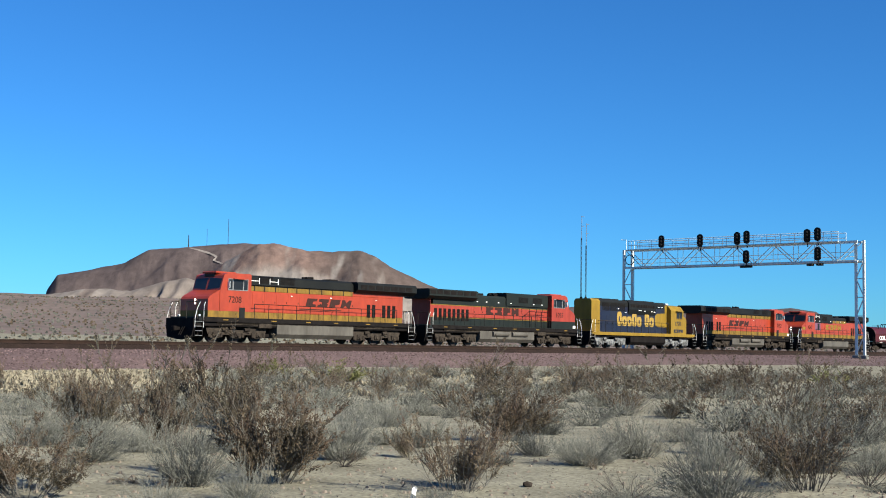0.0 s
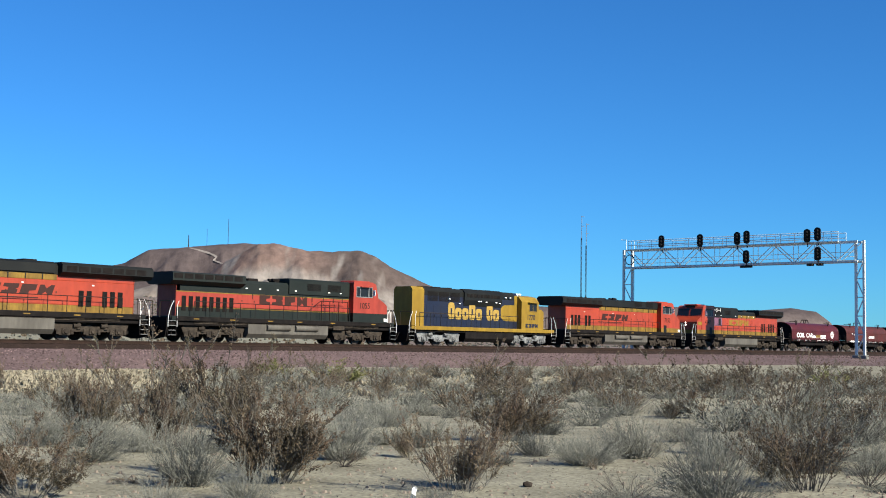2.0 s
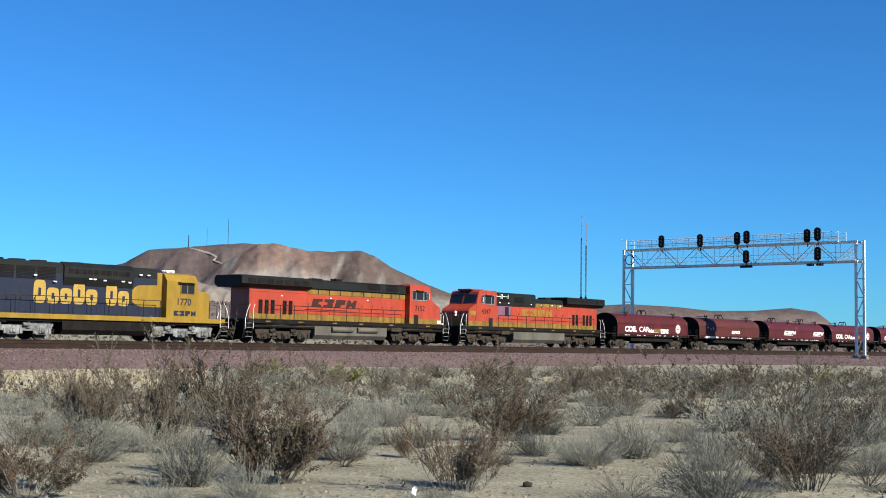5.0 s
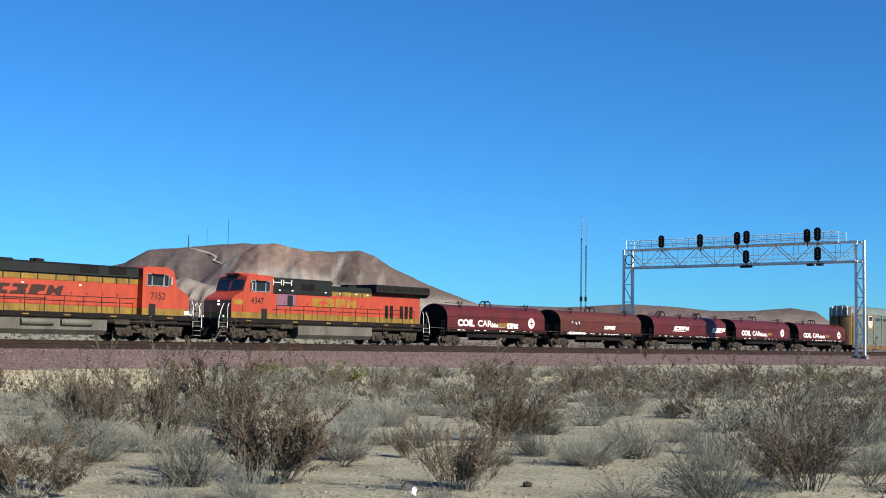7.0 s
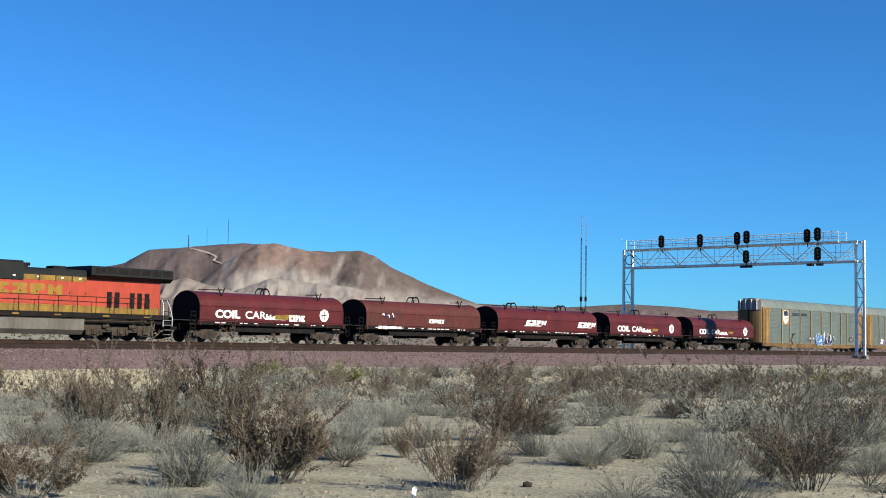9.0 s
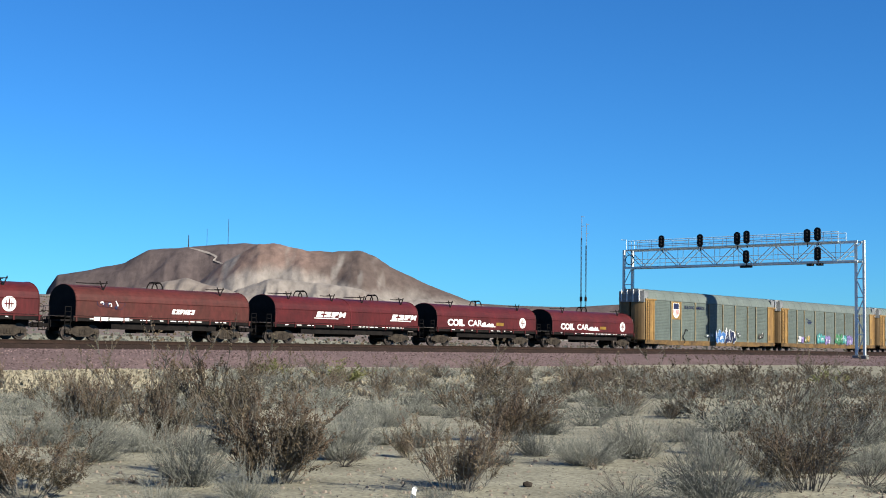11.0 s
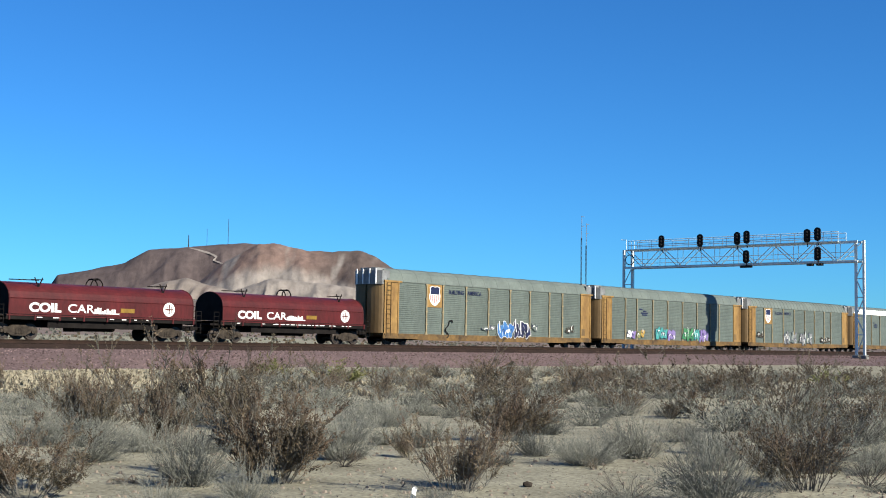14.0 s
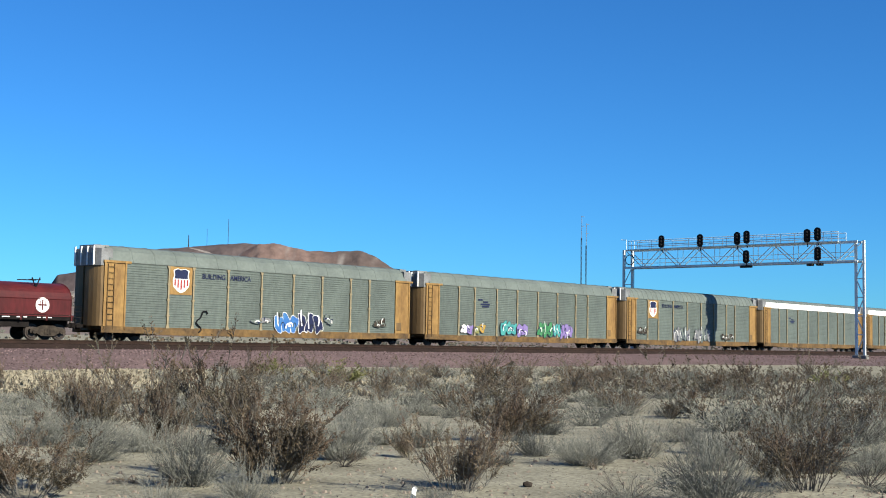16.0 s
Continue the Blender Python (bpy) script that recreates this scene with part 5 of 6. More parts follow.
        for i in range(5):
            a = -.48 + i * .24
            bm_box(bm, x + a - .06, x + a + .06, y - .018, y - .013, 3.32 + abs(a) * .5, 3.98)
        part("emblem_stripes", bm, LOGORED, em)
        words(car, "BUILDING", posts[1] + .70, y - .004, 4.12, .46, LOGOBLUE, "lettering", .92)
        words(car, "AMERICA", posts[2] + .18, y - .004, 4.12, .46, LOGOBLUE, "lettering", .92)
    else:
        bm = bmesh.new()
        for i, (a, b) in enumerate(((0, .55), (.65, 1.25), (.3, 1.5), (.5, 1.4))):
            bm_box(bm, posts[1] + .5 + a, posts[1] + .5 + b, y - .004, y + .02, 3.75 - .18 * i, 3.87 - .18 * i)
        part("lettering", bm, LOGOBLUE, car, "unreadable dark stencil lines")
    for i, (a, b, c, d, ms, lab) in enumerate(tags):
        graffiti(car, a, b, c, d, y - .072, ms, 11 + i + int(s0), lab)
    return car


CUTS = [-0.1, 22.4, 44.95, 65.6, 87.95, 110.2, 125.4, 141.2, 158.05, 173.3, 189.35, 218.6, 247.4, 275.6, 304.6, 333.5]
LEN = [b - a for a, b in zip(CUTS, CUTS[1:])]
ge_loco("locomotive", "orange and black diesel locomotive with dirty yellow stripes", CUTS[0], LEN[0], False, "swoosh", "7208", LETTERDARK, .35)
ge_loco("locomotive", "faded red-orange and dark green diesel locomotive", CUTS[1], LEN[1], True, "green", "1055", LETTERDARK, 0)
sd_loco("locomotive", "dark blue and yellow diesel locomotive with silver trucks", CUTS[2], LEN[2])
ge_loco("locomotive", "orange and black diesel locomotive running cab backwards", CUTS[3], LEN[3], True, "swoosh", "7152", LETTERDARK, .35)
ge_loco("locomotive", "orange diesel locomotive with purple door and yellow lettering", CUTS[4], LEN[4], False, "serif", "4347", LETTERGOLD, 0)
coil_car("maroon covered coil car with white lettering and graffiti", CUTS[5], LEN[5], 1.5, LEN[5] - .75, MAROON)
c2 = coil_car("rusty red covered coil car with faded graffiti", CUTS[6], LEN[6], 1.7, LEN[6] - .85, RUSTRED, text=False, frame_mat=RUSTRED)
c3 = coil_car("maroon coil car with two overlapping covers", CUTS[7], LEN[7], 1.5, LEN[7] - .75, MAROON, split=8.75, text=False)
coil_car("maroon covered coil car with round white emblem", CUTS[8], LEN[8], 1.55, LEN[8] - .75, MAROON)
coil_car("maroon covered coil car coupled to an auto carrier", CUTS[9], LEN[9], 1.7, LEN[9] - 1.2, MAROON)
c1 = MOVERS[5][0]
box_part(c1, "graffiti", 7.9, 9.1, -1.49, -1.475, 1.62, 1.95, DIRTY_YELLOW, .0, "yellow sprayed patch")
emblem_bars(c1, 9.2, 10.7, 1.52, 1.95, -1.484, WHITEP, 5, 0, "white sprayed tag as blocks")
box_part(c2, "stencil", 2.9, 3.9, -1.55, -1.53, 1.20, 1.42, WHITEP, 0)
box_part(c2, "stencil", 4.0, 5.4, -1.55, -1.53, 1.22, 1.40, WHITEP, 0)
graffiti(c2, 3.2, 5.0, 1.9, 2.5, -1.475, [RUSTRED, RUSTRED], 5, "faint scratched graffiti outlines")
emblem_bars(c2, 8.6, 10.4, 1.75, 2.05, -1.475, WHITEP, 6, .3, "small white tag as blocks")
emblem_bars(c3, 5.25, 8.2, 1.92, 2.30, -1.53, WHITEP, 4, .35, "white company name as blocks")
box_part(c3, "emblem", 5.1, 7.5, -1.53, -1.515, 1.80, 1.86, WHITEP, 0)
emblem_bars(c3, 13.1, 15.9, 1.92, 2.30, -1.48, WHITEP, 4, .35, "white company name as blocks")
box_part(c3, "emblem", 13.0, 15.3, -1.48, -1.47, 1.80, 1.86, WHITEP, 0)

wide = [5.7, 7.65, 10.5, 13.4, 16.3, 19.05, 21.9, 23.85]
autorack("grey-green auto carrier with yellow posts and shield emblem", CUTS[10], LEN[10], wide, "shield",
         [(12.6, 14.2, 1.2, 1.8, [RACKROOF, SILVERP], "faint pale tags"), (14.6, 16.7, .55, 2.35, [BLUEG, BLUEG, BLUEG], "large blue sprayed graffiti"), (16.8, 19.0, .55, 2.3, [LOGOBLUE, LOGOBLUE, LOGOBLUE], "black and white sprayed graffiti"), (19.3, 20.1, 1.3, 2.2, [RACKROOF], ""), (24.4, 25.6, 1.2, 2.0, [GRIME, GRIME], "")])
r1 = MOVERS[10][0]
snake = [(7.75 + .22 * math.sin(q * 1.15), .62 + q * .16) for q in range(8)] + [(8.05, 1.98), (8.35, 2.02), (8.45, 1.85)]
bm = bmesh.new()
for (a, b), (c, d) in zip(snake, snake[1:]):
    bm_cyl(bm, (a + .4, -1.575, b), (c + .4, -1.575, d), .045, .045, 5)
part("graffiti", bm, SIGNALBLACK, r1, "black curled line of spray paint")
autorack("grey-green auto carrier with teal and violet graffiti", CUTS[11], LEN[11], [4.9, 6.9, 9.8, 12.6, 15.5, 18.4, 21.2, 23.1], "plain",
         [(5.2, 6.6, .95, 1.9, [WHITEP, VIOLETG], "pale tag"), (6.9, 8.2, .95, 1.9, [LEAF_GREEN, LETTERYEL], ""), (10.3, 12.4, .75, 2.3, [TEALG, TEALG, TEALG], "teal sprayed graffiti"), (12.5, 14.0, .75, 2.3, [VIOLETG, VIOLETG], "violet sprayed graffiti"), (15.5, 17.6, .8, 2.3, [GREENG, GREENG, GREENG], "green sprayed graffiti"), (17.7, 20.6, .75, 2.3, [TEALG, VIOLETG, VIOLETG], "")])
autorack("grey auto carrier with ribbed pale roof and white tags", CUTS[12], LEN[12], [4.6, 6.6, 9.4, 12.2, 15.0, 17.7, 20.4, 22.3], "ribbed",
         [(9.4, 12.6, .7, 2.3, [SILVERP, RACKROOF, SILVERP], "white sprayed graffiti"), (13.6, 16.8, .7, 2.4, [SILVERP, RACKROOF, SILVERP], ""), (2.9, 4.4, 1.2, 2.2, [GRIME, GRIME], ""), (19.3, 21.8, .9, 1.8, [GRIME, GRIME, GRIME], "")])
autorack("grey auto carrier with bright white roof side", CUTS[13], LEN[13], [4.7, 6.7, 9.5, 12.3, 15.1, 17.9, 20.7, 22.6], "white", [])
autorack("grey auto carrier with white roof side and stencils", CUTS[14], LEN[14], [4.7, 6.7, 9.5, 12.3, 15.1, 17.9, 20.7, 22.6], "white", [])

# ---- desert shrubs ----
class Strands:
    """Collects thin three-sided twigs and small leaves as plain mesh data."""

    def __init__(self):
        self.v, self.f, self.lv, self.lf = [], [], [], []

    def twig(self, pts, r0, r1):
        n = len(pts)
        base = len(self.v)
        for i, p in enumerate(pts):
            d = (pts[min(i + 1, n - 1)] - pts[max(i - 1, 0)]).normalized()
            a = d.orthogonal().normalized()
            b = d.cross(a)
            r = r0 + (r1 - r0) * i / (n - 1)
            for k in range(3):
                t = 2.094 * k
                self.v.append(p + a * (r * math.cos(t)) + b * (r * math.sin(t)))
        for i in range(n - 1):
            for k in range(3):
                q = base + i * 3
                self.f.append((q + k, q + (k + 1) % 3, q + 3 + (k + 1) % 3, q + 3 + k))

    def leaf(self, p, d, size, rnd):
        a = (d + Vector((rnd.uniform(-1, 1), rnd.uniform(-1, 1), rnd.uniform(-.6, 1))) * .8).normalized()
        b = a.cross(Vector((rnd.uniform(-1, 1), rnd.uniform(-1, 1), rnd.uniform(-1, 1)))).normalized()
        q = len(self.lv)
        self.lv += [p - b * size * .30, p + b * size * .30, p + a * size]
        self.lf.append((q, q + 1, q + 2))

    def meshes(self, twig_mat, leaf_mat):
        out = []
        for nm, v, f, m in (("branchwork", self.v, self.f, twig_mat), ("foliage", self.lv, self.lf, leaf_mat)):
            me = bpy.data.meshes.new(nm)
            me.from_pydata([tuple(p) for p in v], [], f)
            me.materials.append(m)
            out.append(me)
        return out


def bend(p, d, length, n, droop, wander, rnd):
    pts = [p.copy()]
    d = d.normalized()
    for i in range(n):
        d = (d + Vector((rnd.uniform(-1, 1), rnd.uniform(-1, 1), rnd.uniform(-1, 1))) * wander + Vector((0, 0, droop))).normalized()
        pts.append(pts[-1] + d * (length / n))
    return pts, d


def jitter(rnd, r):
    return Vector((rnd.uniform(-r, r), rnd.uniform(-r, r), rnd.uniform(-r, r)))


def creosote(seed, leaves=1.0, near=True):
    """About 1 m tall, broad irregular crown of crooked stems with clusters of small leaves on the outer part."""
    rnd = random.Random(seed)
    st = Strands()
    lobes = [(rnd.uniform(0, 6.283), rnd.uniform(.6, 1.2), rnd.uniform(.4, 1.0)) for _ in range(7)]
    for i in range(58 if near else 26):
        la, lh, lo = rnd.choice(lobes)
        ang, out = la + rnd.gauss(0, .35), lo * rnd.uniform(.3, 1.0)
        d = Vector((math.cos(ang) * out, math.sin(ang) * out, .85))
        p = Vector((math.cos(ang) * .30 * out, math.sin(ang) * .30 * out, -.03))
        ln = rnd.uniform(.40, 1.08) * (1.05 - .08 * out) * lh
        n = 4 if near else 2
        pts, dd = bend(p, d, ln, n, .015, .24, rnd)
        st.twig(pts, .005 if near else .008, .0018)
        for j in range(rnd.randint(10, 14) if near else 6):
            k = rnd.randint(max(1, n // 2), n)
            o0 = pts[k - 1].lerp(pts[k], rnd.random())
            sd = (pts[k] - pts[k - 1]).normalized() + jitter(rnd, .8) + Vector((0, 0, .45))
            sp, sdd = bend(o0, sd, rnd.uniform(.07, .24), 1, .04, .1, rnd)
            st.twig(sp, .0032 if near else .005, .0014)
            for q in range(int((rnd.randint(20, 32) if near else rnd.randint(20, 30)) * leaves)):
                st.leaf(sp[0].lerp(sp[1], rnd.random() ** .55 * 1.1) + jitter(rnd, .016), sdd, rnd.uniform(.013, .026) * (1 if near else 1.3), rnd)
    return st


def bursage(seed, leaves=.6, spread=1.0, near=True):
    """About 1 m tall at scale 1, a dense grey uneven dome of very fine forked twigs."""
    rnd = random.Random(seed)
    st = Strands()
    lobes = [(rnd.uniform(0, 6.283), rnd.uniform(.65, 1.1)) for _ in range(6)]
    for i in range(125 if near else 50):
        la, lh = rnd.choice(lobes)
        ang, out = la + rnd.gauss(0, .7), rnd.random() ** .5
        d = Vector((math.cos(ang) * out * 1.1 * spread, math.sin(ang) * out * 1.1 * spread, 1.05 - .6 * out))
        p = Vector((math.cos(ang) * .22 * out, math.sin(ang) * .22 * out, -.03))
        n = 3 if near else 2
        pts, dd = bend(p, d, rnd.uniform(.4, .95) * lh, n, .02, .2, rnd)
        st.twig(pts, .0048 if near else .009, .0018)
        for j in range(rnd.randint(8, 12) if near else 5):
            k = rnd.randint(1, n)
            o0 = pts[k - 1].lerp(pts[k], rnd.random())
            sd = (pts[k] - pts[k - 1]).normalized() + jitter(rnd, .75) + Vector((0, 0, .2))
            sp, sdd = bend(o0, sd, rnd.uniform(.08, .26), 1, .05, .12, rnd)
            st.twig(sp, .0026 if near else .006, .0012)
            for q in range(int(rnd.randint(2, 5) * leaves + rnd.random())):
                st.leaf(sp[0].lerp(sp[1], rnd.random() ** .5) + jitter(rnd, .02), sdd, rnd.uniform(.014, .030) * (1 if near else 2.2), rnd)
    return st


def dead_bush(seed):
    """Bare crooked dark branches."""
    rnd = random.Random(seed)
    st = Strands()
    for i in range(26):
        ang, out = rnd.uniform(0, 6.283), rnd.random() ** .5
        d = Vector((math.cos(ang) * out * 1.3, math.sin(ang) * out * 1.3, .9 - .4 * out))
        pts, dd = bend(Vector((0, 0, -.03)), d, rnd.uniform(.6, 1.1), 6, .0, .28, rnd)
        st.twig(pts, .014, .004)
        for j in range(7):
            k = rnd.randint(2, 6)
            sp, _ = bend(pts[k], (pts[k] - pts[k - 1]).normalized() + Vector((rnd.uniform(-1, 1), rnd.uniform(-1, 1), rnd.uniform(-.4, .9))) * .9, rnd.uniform(.15, .35), 3, 0, .3, rnd)
            st.twig(sp, .0045, .0018)
    st.leaf(Vector((0, 0, .1)), Vector((0, 0, 1)), .02, rnd)
    return st


BUSH = {
    "creosote": ([creosote(31 + i, (1.0, .85, 1.1, .75, .65)[i]).meshes(TWIG_DARK, LEAF_BROWN) for i in range(5)], "creosote_bush", "open creosote bush with dry brown leaves on sand", "creosote bushes"),
    "bursage": ([bursage(61 + i, (.7, 1.2, .5, .8, .6)[i]).meshes(TWIG_GREY, LEAF_GREY) for i in range(5)], "bursage_bush", "dense pale grey desert bush of bare twigs", "grey desert bushes"),
    "green": ([bursage(81 + i, 2.6, .9, False).meshes(LEAF_GREEN, LEAF_GREEN) for i in range(2)], "rabbitbrush", "dull yellow-green bush beside the railway bank", "green desert bushes"),
    "dead": ([dead_bush(91 + i).meshes(DEADWOOD, DEADWOOD) for i in range(2)], "dead_bush", "bare crooked dark dead branches on the sand", "dead bushes"),
}
FAR_BUSH = {
    "creosote": [creosote(131 + i, .7, False).meshes(TWIG_DARK, LEAF_BROWN) for i in range(5)],
    "bursage": [bursage(161 + i, 1.0, 1.0, False).meshes(TWIG_GREY, LEAF_GREY) for i in range(5)],
}
PLANTED = []
shrub_rnd = random.Random(7)


def plant(kind, x, y, h, w):
    variants, name, label, group = BUSH[kind]
    if kind in FAR_BUSH and (y > 25.5 or h < .28):
        variants = FAR_BUSH[kind]
    stems, leaves = variants[shrub_rnd.randrange(len(variants))]
    b = thing(name, label, "bush", group)
    full = .92 if kind != "bursage" else .84
    wide = {"creosote": .92, "bursage": 1.25, "green": 1.3, "dead": 1.7}[kind]
    b.matrix_basis = pose(x, y, ground_z(x, y), 0, 0, shrub_rnd.uniform(0, 360)) @ Matrix.Diagonal((w / wide, w / wide, h / full, 1))
    for nm, me in (("branchwork", stems), ("foliage", leaves)):
        if kind == "dead" and nm == "foliage":
            continue
        ob = new(nm, me)
        ob.parent = b
    PLANTED.append((x, y, w))


for row in [(-4.44, 13.65, 0.84, 1.16), (-6.08, 21.93, 1.20, 1.18), (-6.39, 27.41, 1.75, 2.00), (-4.76, 26.88, 1.79, 2.07), (-2.00, 15.14, 1.25, 1.41), (-2.06, 38.59, 1.08, 1.22), (-0.48, 18.35, 0.40, 0.35),
            (0.23, 14.35, 0.96, 0.87), (-12.83, 36.80, 1.27, 0.67), (-11.29, 36.27, 0.80, 0.62), (-11.28, 38.80, 0.73, 0.66), (-0.61, 42.27, 0.97, 1.39), (1.25, 43.10, 1.75, 2.45), (1.26, 21.85, 0.98, 1.30),
            (4.50, 44.55, 1.21, 2.21), (4.91, 33.49, 1.40, 1.55), (7.87, 41.41, 1.45, 2.61), (12.56, 51.02, 1.54, 2.45), (8.36, 30.77, 1.48, 1.38), (4.32, 14.74, 0.98, 1.12), (22.46, 75.44, 1.65, 2.55),
            (-4.31, 19.70, 0.98, 0.82), (5.88, 54.30, 1.07, 1.11), (5.73, 31.15, 0.70, 0.88), (18.26, 53.72, 1.39, 1.96), (-3.68, 23.68, 1.11, 0.91), (1.31, 23.46, 0.81, 0.54)]:
    plant("creosote", *row)
for row in [(-6.25, 19.08, 0.79, 1.18), (-4.31, 18.69, 0.68, 0.81), (-2.91, 14.76, 0.98, 0.90), (-1.37, 17.84, 1.04, 0.95), (-2.03, 13.41, 0.51, 0.62), (-2.81, 12.58, 0.40, 0.50), (-1.09, 25.00, 0.83, 1.04),
            (-0.30, 29.98, 0.46, 0.65), (-2.56, 31.78, 0.50, 1.30), (-4.81, 38.24, 0.91, 2.35), (1.47, 18.73, 0.53, 0.75), (2.05, 17.49, 0.66, 0.95), (2.98, 18.66, 0.84, 1.12), (5.94, 25.83, 0.93, 1.67),
            (5.62, 20.52, 0.98, 0.81), (2.96, 13.36, 0.85, 1.12), (7.18, 21.95, 0.83, 1.31), (14.74, 45.55, 1.10, 2.31), (1.99, 13.01, 0.31, 0.91), (3.67, 30.05, 0.55, 1.38), (-7.08, 25.25, 0.70, 1.20),
            (-8.80, 26.67, 0.62, 0.72), (-1.95, 16.63, 0.69, 0.76), (7.87, 33.09, 0.67, 1.30), (9.71, 32.38, 0.75, 0.86), (-0.68, 34.50, 0.42, 1.22), (-0.09, 12.53, 0.33, 0.50), (9.66, 27.13, 0.84, 0.87)]:
    plant("bursage", *row)
for row in [(2.98, 13.83, 0.83, 1.04), (-1.28, 16.90, 0.25, 0.57), (5.27, 15.45, 0.49, 0.62), (-2.96, 18.97, 0.83, 0.58), (-3.08, 15.40, 0.43, 0.48), (5.10, 25.62, 0.20, 1.09)]:
    plant("dead", *row)
for row in [(-7.31, 56.32, 1.20, 1.72), (-4.27, 54.75, 1.05, 2.51), (19.11, 61.42, 0.94, 1.96)]:
    plant("green", *row)
for row in [(8.71, 26.04, 0.93, 1.31), (9.43, 42.04, 1.27, 2.05), (7.42, 25.72, 0.91, 1.09), (2.62, 41.39, 1.13, 1.50), (-4.07, 43.13, 0.98, 1.96)]:
    plant("creosote", *row)
for row in [(6.23, 20.86, 0.84, 0.94), (2.05, 13.70, 0.38, 0.88)]:
    plant("dead", *row)
# the belt of scrub between the near bushes and the bank
tries = 0
while len(PLANTED) < 470 and tries < 9000:
    tries += 1
    y = 17 + 61 * shrub_rnd.random() ** 1.25
    x = shrub_rnd.uniform(-.46, .46) * y
    s, lat = lateral(x, y)
    if lat < 17 + 6 * smooth(0, 50, s):
        continue
    if x < -.225 * y and y > 37:
        continue
    k = shrub_rnd.random()
    kind = "creosote" if k < .22 else "bursage"
    h = shrub_rnd.uniform(.55, 1.05) if kind == "creosote" else shrub_rnd.uniform(.3, .8)
    w = h * shrub_rnd.uniform(1.3, 2.1)
    if y < 28 and (kind == "creosote" or h > .62 or shrub_rnd.random() < .35):
        continue
    if any(math.hypot(x - a, y - b) < .33 * (w + c) for a, b, c in PLANTED if abs(y - b) < 6):
        continue
    plant(kind, x, y, h, w)
tries = 0
while tries < 46:
    tries += 1
    y = shrub_rnd.uniform(12.5, 30)
    x = shrub_rnd.uniform(-.40, .40) * y
    plant(shrub_rnd.choice(("bursage", "dead", "bursage", "creosote")), x, y, shrub_rnd.uniform(.10, .24), shrub_rnd.uniform(.15, .40))


# ---- far scrub beyond the line, pebbles, litter ----
def scatter(name, label, category, count, spot, shape, material, seed):
    rnd = random.Random(seed)
    v, f = [], []
    for i in range(count):
        x, y, size = spot(rnd)
        shape(rnd, x, y, ground_z(x, y), size, v, f)
    me = bpy.data.meshes.new(name)
    me.from_pydata(v, [], f)
    me.materials.append(material)
    return tagged(new(name, me), label, category, kind="stuff")


def clump(rnd, x, y, z, s, v, f):
    for k in range(7):
        a = rnd.uniform(0, 6.283)
        q = len(v)
        ox, oy, oz = rnd.uniform(-.5, .5) * s, rnd.uniform(-.5, .5) * s, rnd.uniform(0, .3) * s
        dx, dy = math.cos(a) * s * .5, math.sin(a) * s * .5
        v += [(x + ox - dx, y + oy - dy, z + oz - .1), (x + ox + dx, y + oy + dy, z + oz - .1), (x + ox + dx * .7, y + oy + dy * .7, z + oz + s * rnd.uniform(.4, .8)), (x + ox - dx * .6, y + oy - dy * .6, z + oz + s * rnd.uniform(.4, .9))]
        f.append((q, q + 1, q + 2, q + 3))


def pebble(rnd, x, y, z, s, v, f):
    q = len(v)
    for k in range(5):
        a = 1.2566 * k + rnd.uniform(-.3, .3)
        v.append((x + s * math.cos(a), y + s * math.sin(a), z - .005))
    for k in range(5):
        a = 1.2566 * k + rnd.uniform(-.3, .3)
        v.append((x + .6 * s * math.cos(a), y + .6 * s * math.sin(a), z + s * rnd.uniform(.5, .9)))
    for k in range(5):
        f.append((q + k, q + (k + 1) % 5, q + 5 + (k + 1) % 5, q + 5 + k))
    f.append(tuple(q + 5 + k for k in range(5)))


def far_spot(rnd):
    while True:
        y = 170 + 950 * rnd.random() ** 1.15
        x = rnd.uniform(-.44, .44) * y
        if lateral(x, y)[1] < -13:
            return x, y, rnd.uniform(.18, .5) + y * .0006


def near_spot(rnd):
    y = 11.5 + 30 * rnd.random() ** 1.6
    return rnd.uniform(-.42, .42) * y, y, .007 + .034 * rnd.random() ** 3


scatter("desert_scrub", "distant grey-brown desert scrub on the fan", "scrub", 2600, far_spot, clump, LEAF_BROWN, 17)
scatter("desert_scrub", "distant pale grey desert scrub on the fan", "scrub", 4200, far_spot, clump, LEAF_GREY, 18)
def grass_spot(rnd):
    while True:
        y = rnd.uniform(36, 72)
        x = rnd.uniform(-.40, .40) * y
        lat = lateral(x, y)[1]
        if 14.5 < lat < 40 and (x < -.2 * y or rnd.random() < .25):
            return x, y, rnd.uniform(.07, .16)


STRAW = mat("straw_grass", (0.275, 0.246, 0.182), (0.215, 0.190, 0.136), 2.0, 0.95, bscale=20)
scatter("dry_grass", "low pale straw-coloured dry grass below the bank", "grass", 2600, grass_spot, clump, STRAW, 27)
def sprig(rnd, x, y, z, s, v, f):
    """A fallen stick or, now and then, a small dry tuft."""
    n = 1 if rnd.random() < .93 else 3
    for k in range(n):
        a, up = rnd.uniform(0, 6.283), (.05 if n == 1 else rnd.uniform(.4, 1.2))
        dx, dy, w = math.cos(a) * s, math.sin(a) * s, .004 + .02 * s
        q = len(v)
        v += [(x - dy * w / s, y + dx * w / s, z - .004), (x + dy * w / s, y - dx * w / s, z - .004), (x + dx, y + dy, z + s * up + .006), (x + dx * .4, y + dy * .4, z + s * up * .5 + .014)]
        f += [(q, q + 2, q + 3), (q + 1, q + 3, q + 2), (q, q + 3, q + 1)]


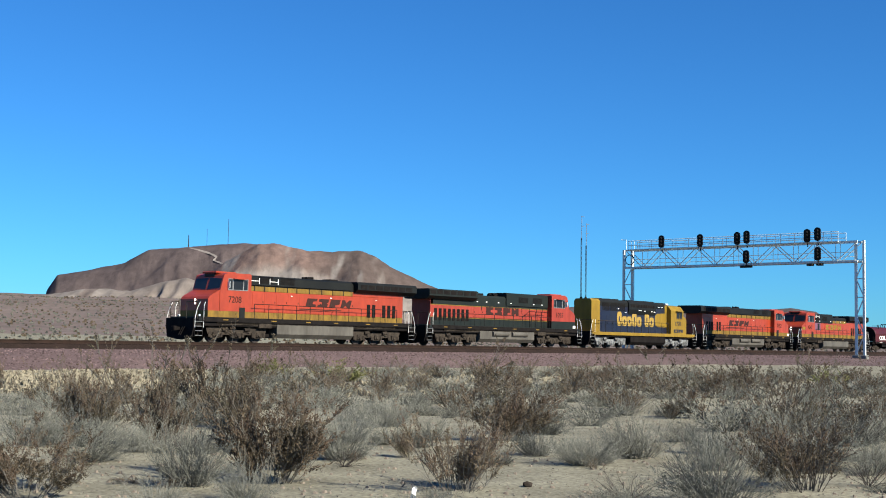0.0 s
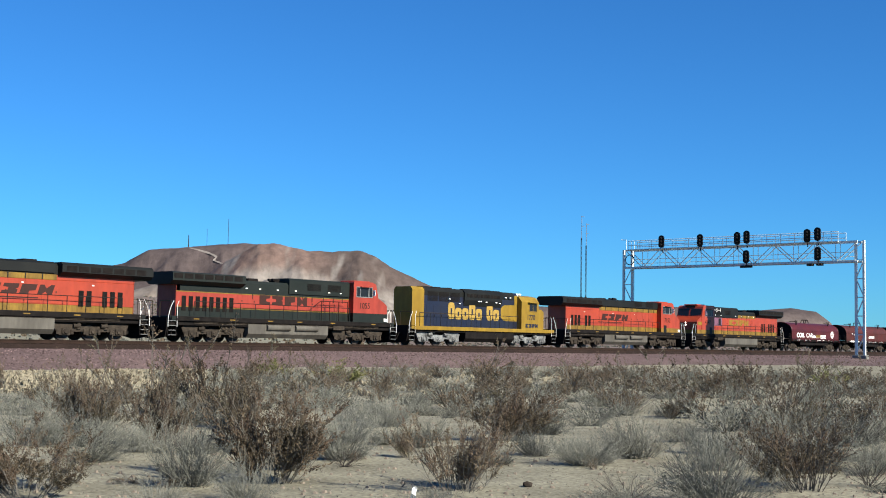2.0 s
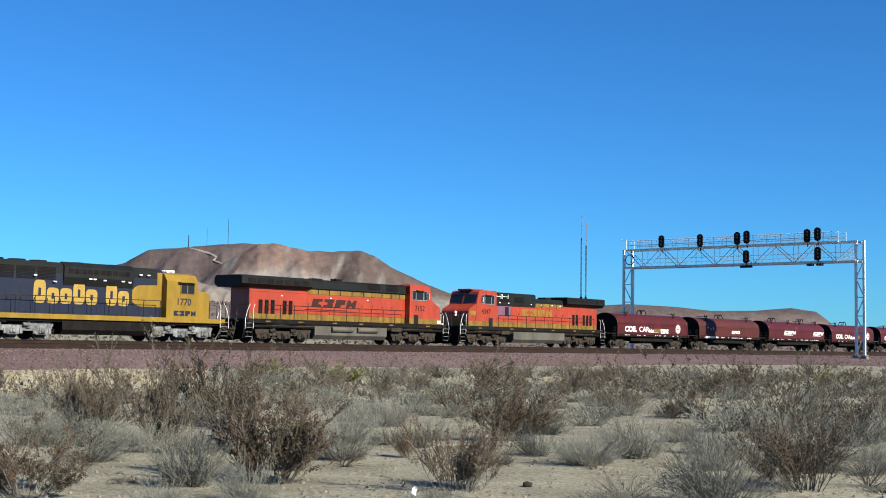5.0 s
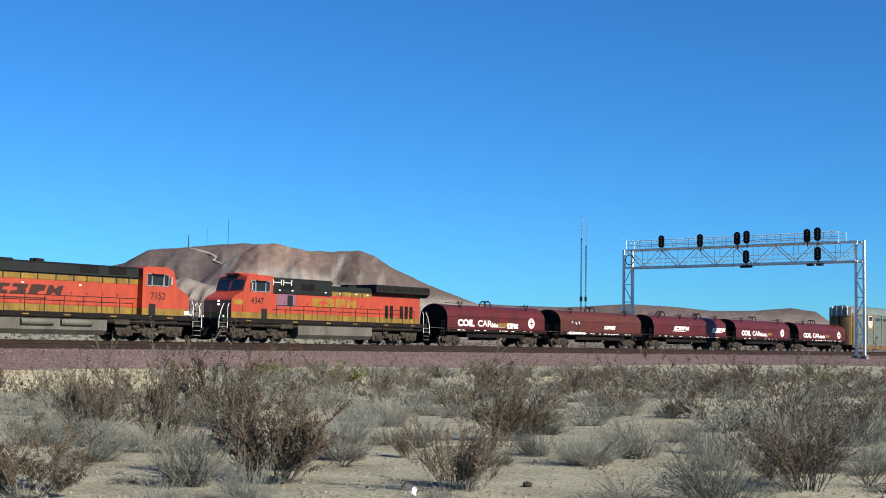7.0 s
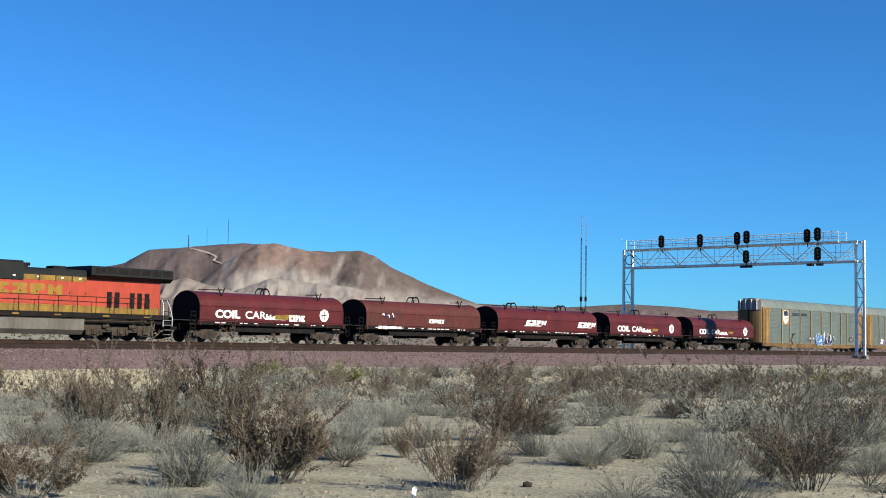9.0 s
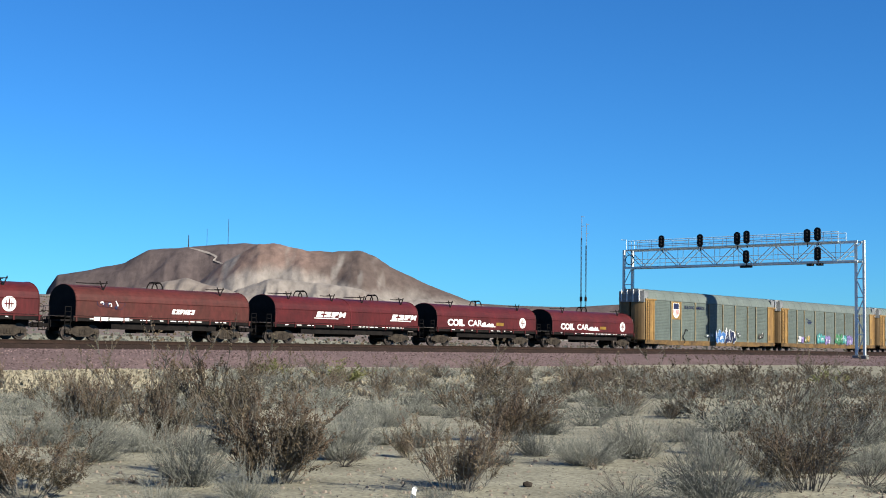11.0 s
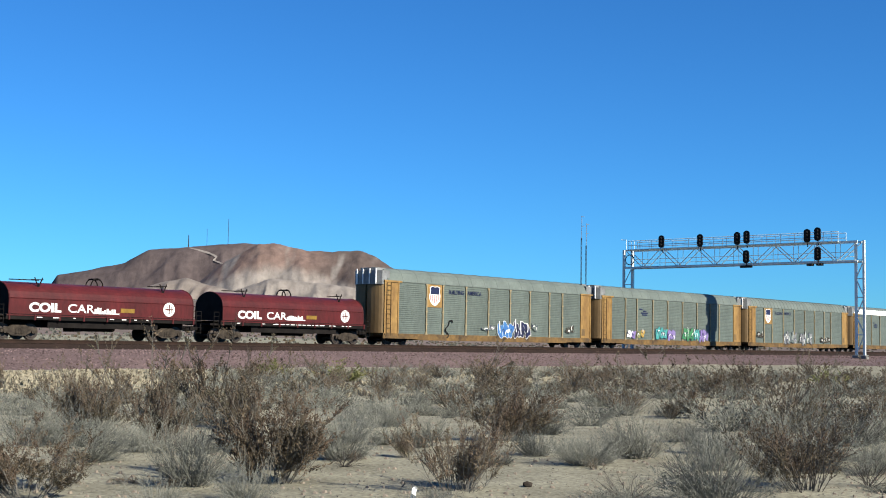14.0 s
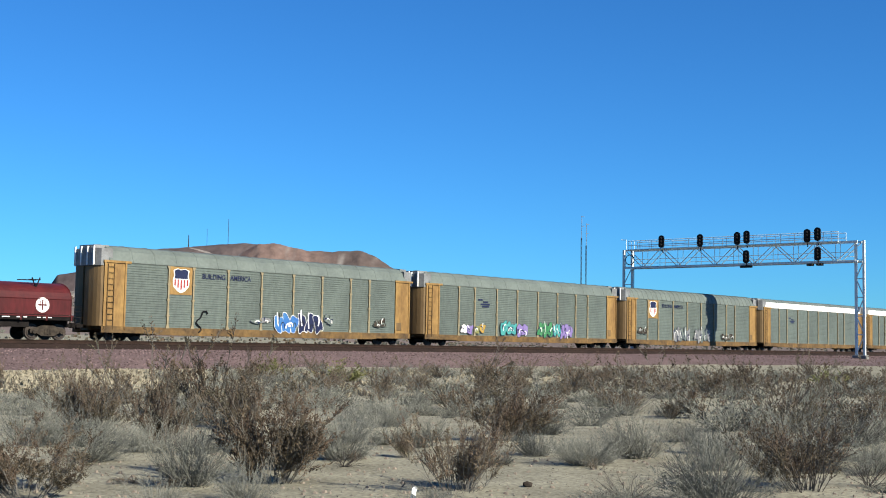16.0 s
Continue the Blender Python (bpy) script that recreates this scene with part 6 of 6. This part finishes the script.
def litter_spot(rnd):
    y = 11.5 + 26 * rnd.random() ** 1.5
    return rnd.uniform(-.42, .42) * y, y, .015 + .05 * rnd.random() ** 2


scatter("twig_litter", "dry dark twigs and tufts strewn over the sand", "litter", 4000, litter_spot, sprig, TWIG_DARK, 31)
scatter("pebbles", "small tan pebbles scattered on the sand", "pebbles", 6000, near_spot, pebble, STONE, 19)

def bank_stones(count, seed):
    """Single stones lying on the near slope of the ballast."""
    rnd = random.Random(seed)
    v, f = [], []
    for i in range(count):
        s = rnd.uniform(-25, 95)
        sec = section(s)[2:5]
        lat = rnd.uniform(sec[0][0], sec[2][0])
        z = float(np.interp(lat, [q[0] for q in sec], [q[1] for q in sec]))
        pebble(rnd, s, -lat, z, rnd.uniform(.035, .075), v, f)
    me = bpy.data.meshes.new("ballast_stones")
    me.from_pydata(v, [], f)
    me.materials.append(BALLAST_STONE)
    ob = new("ballast_stones", me)
    ob.matrix_basis = TRACK_M
    return tagged(ob, "loose mauve-grey ballast stones on the bank", "stones", kind="stuff")


bank_stones(9000, 23)

bm = bmesh.new()
bmesh.ops.create_icosphere(bm, subdivisions=1, radius=.07)
for v in bm.verts:
    v.co *= 1 + .35 * noise.noise(v.co * 9)
    v.co.z *= .6
tagged(part("rock", bm, GRIME, m=pose(1.05, 15.0, ground_z(1.05, 15.0) + .03)), "small dark angular rock on the sand", "rock")

bm = bmesh.new()
rows = []
for i in range(6):
    rows.append([bm.verts.new((.035 * j - .06 + .02 * i, .03 * math.sin(i * 1.3 + j), .028 * i + .012 * math.sin(j * 2.0 + i))) for j in range(4)])
for a, b in zip(rows, rows[1:]):
    for j in range(3):
        bm.faces.new((a[j], a[j + 1], b[j + 1], b[j]))
scrap = part("plastic_scrap", bm, WHITEP, m=pose(-.26, 13.25, ground_z(-.26, 13.25) + .04, 0, -25, 0) @ Matrix.Diagonal((.6, .8, .8, 1)))
sol = scrap.modifiers.new("thickness", 'SOLIDIFY')
sol.thickness = .004
tagged(scrap, "crumpled white plastic scrap caught in twigs", "litter")

# ---- what moves ----
def run(t):
    """How far the train has come by t seconds."""
    return SPEED * t - EASE * t * t


def motions():
    turn = TRACK_M.to_3x3()
    for car, s0 in MOVERS:
        walk(car, [(t, Matrix.Translation(turn @ Vector((s0 - run(t), 0, 0))) @ TRACK_M) for t in range(0, 17)])
    for ob, x, r in WHEELS:
        n = 241 if r > .5 else 481
        st = 16.0 / (n - 1)
        walk(ob, [(i * st, pose(x, 0, r, 0, math.degrees(-run(i * st) / r), 0)) for i in range(n)])


motions()
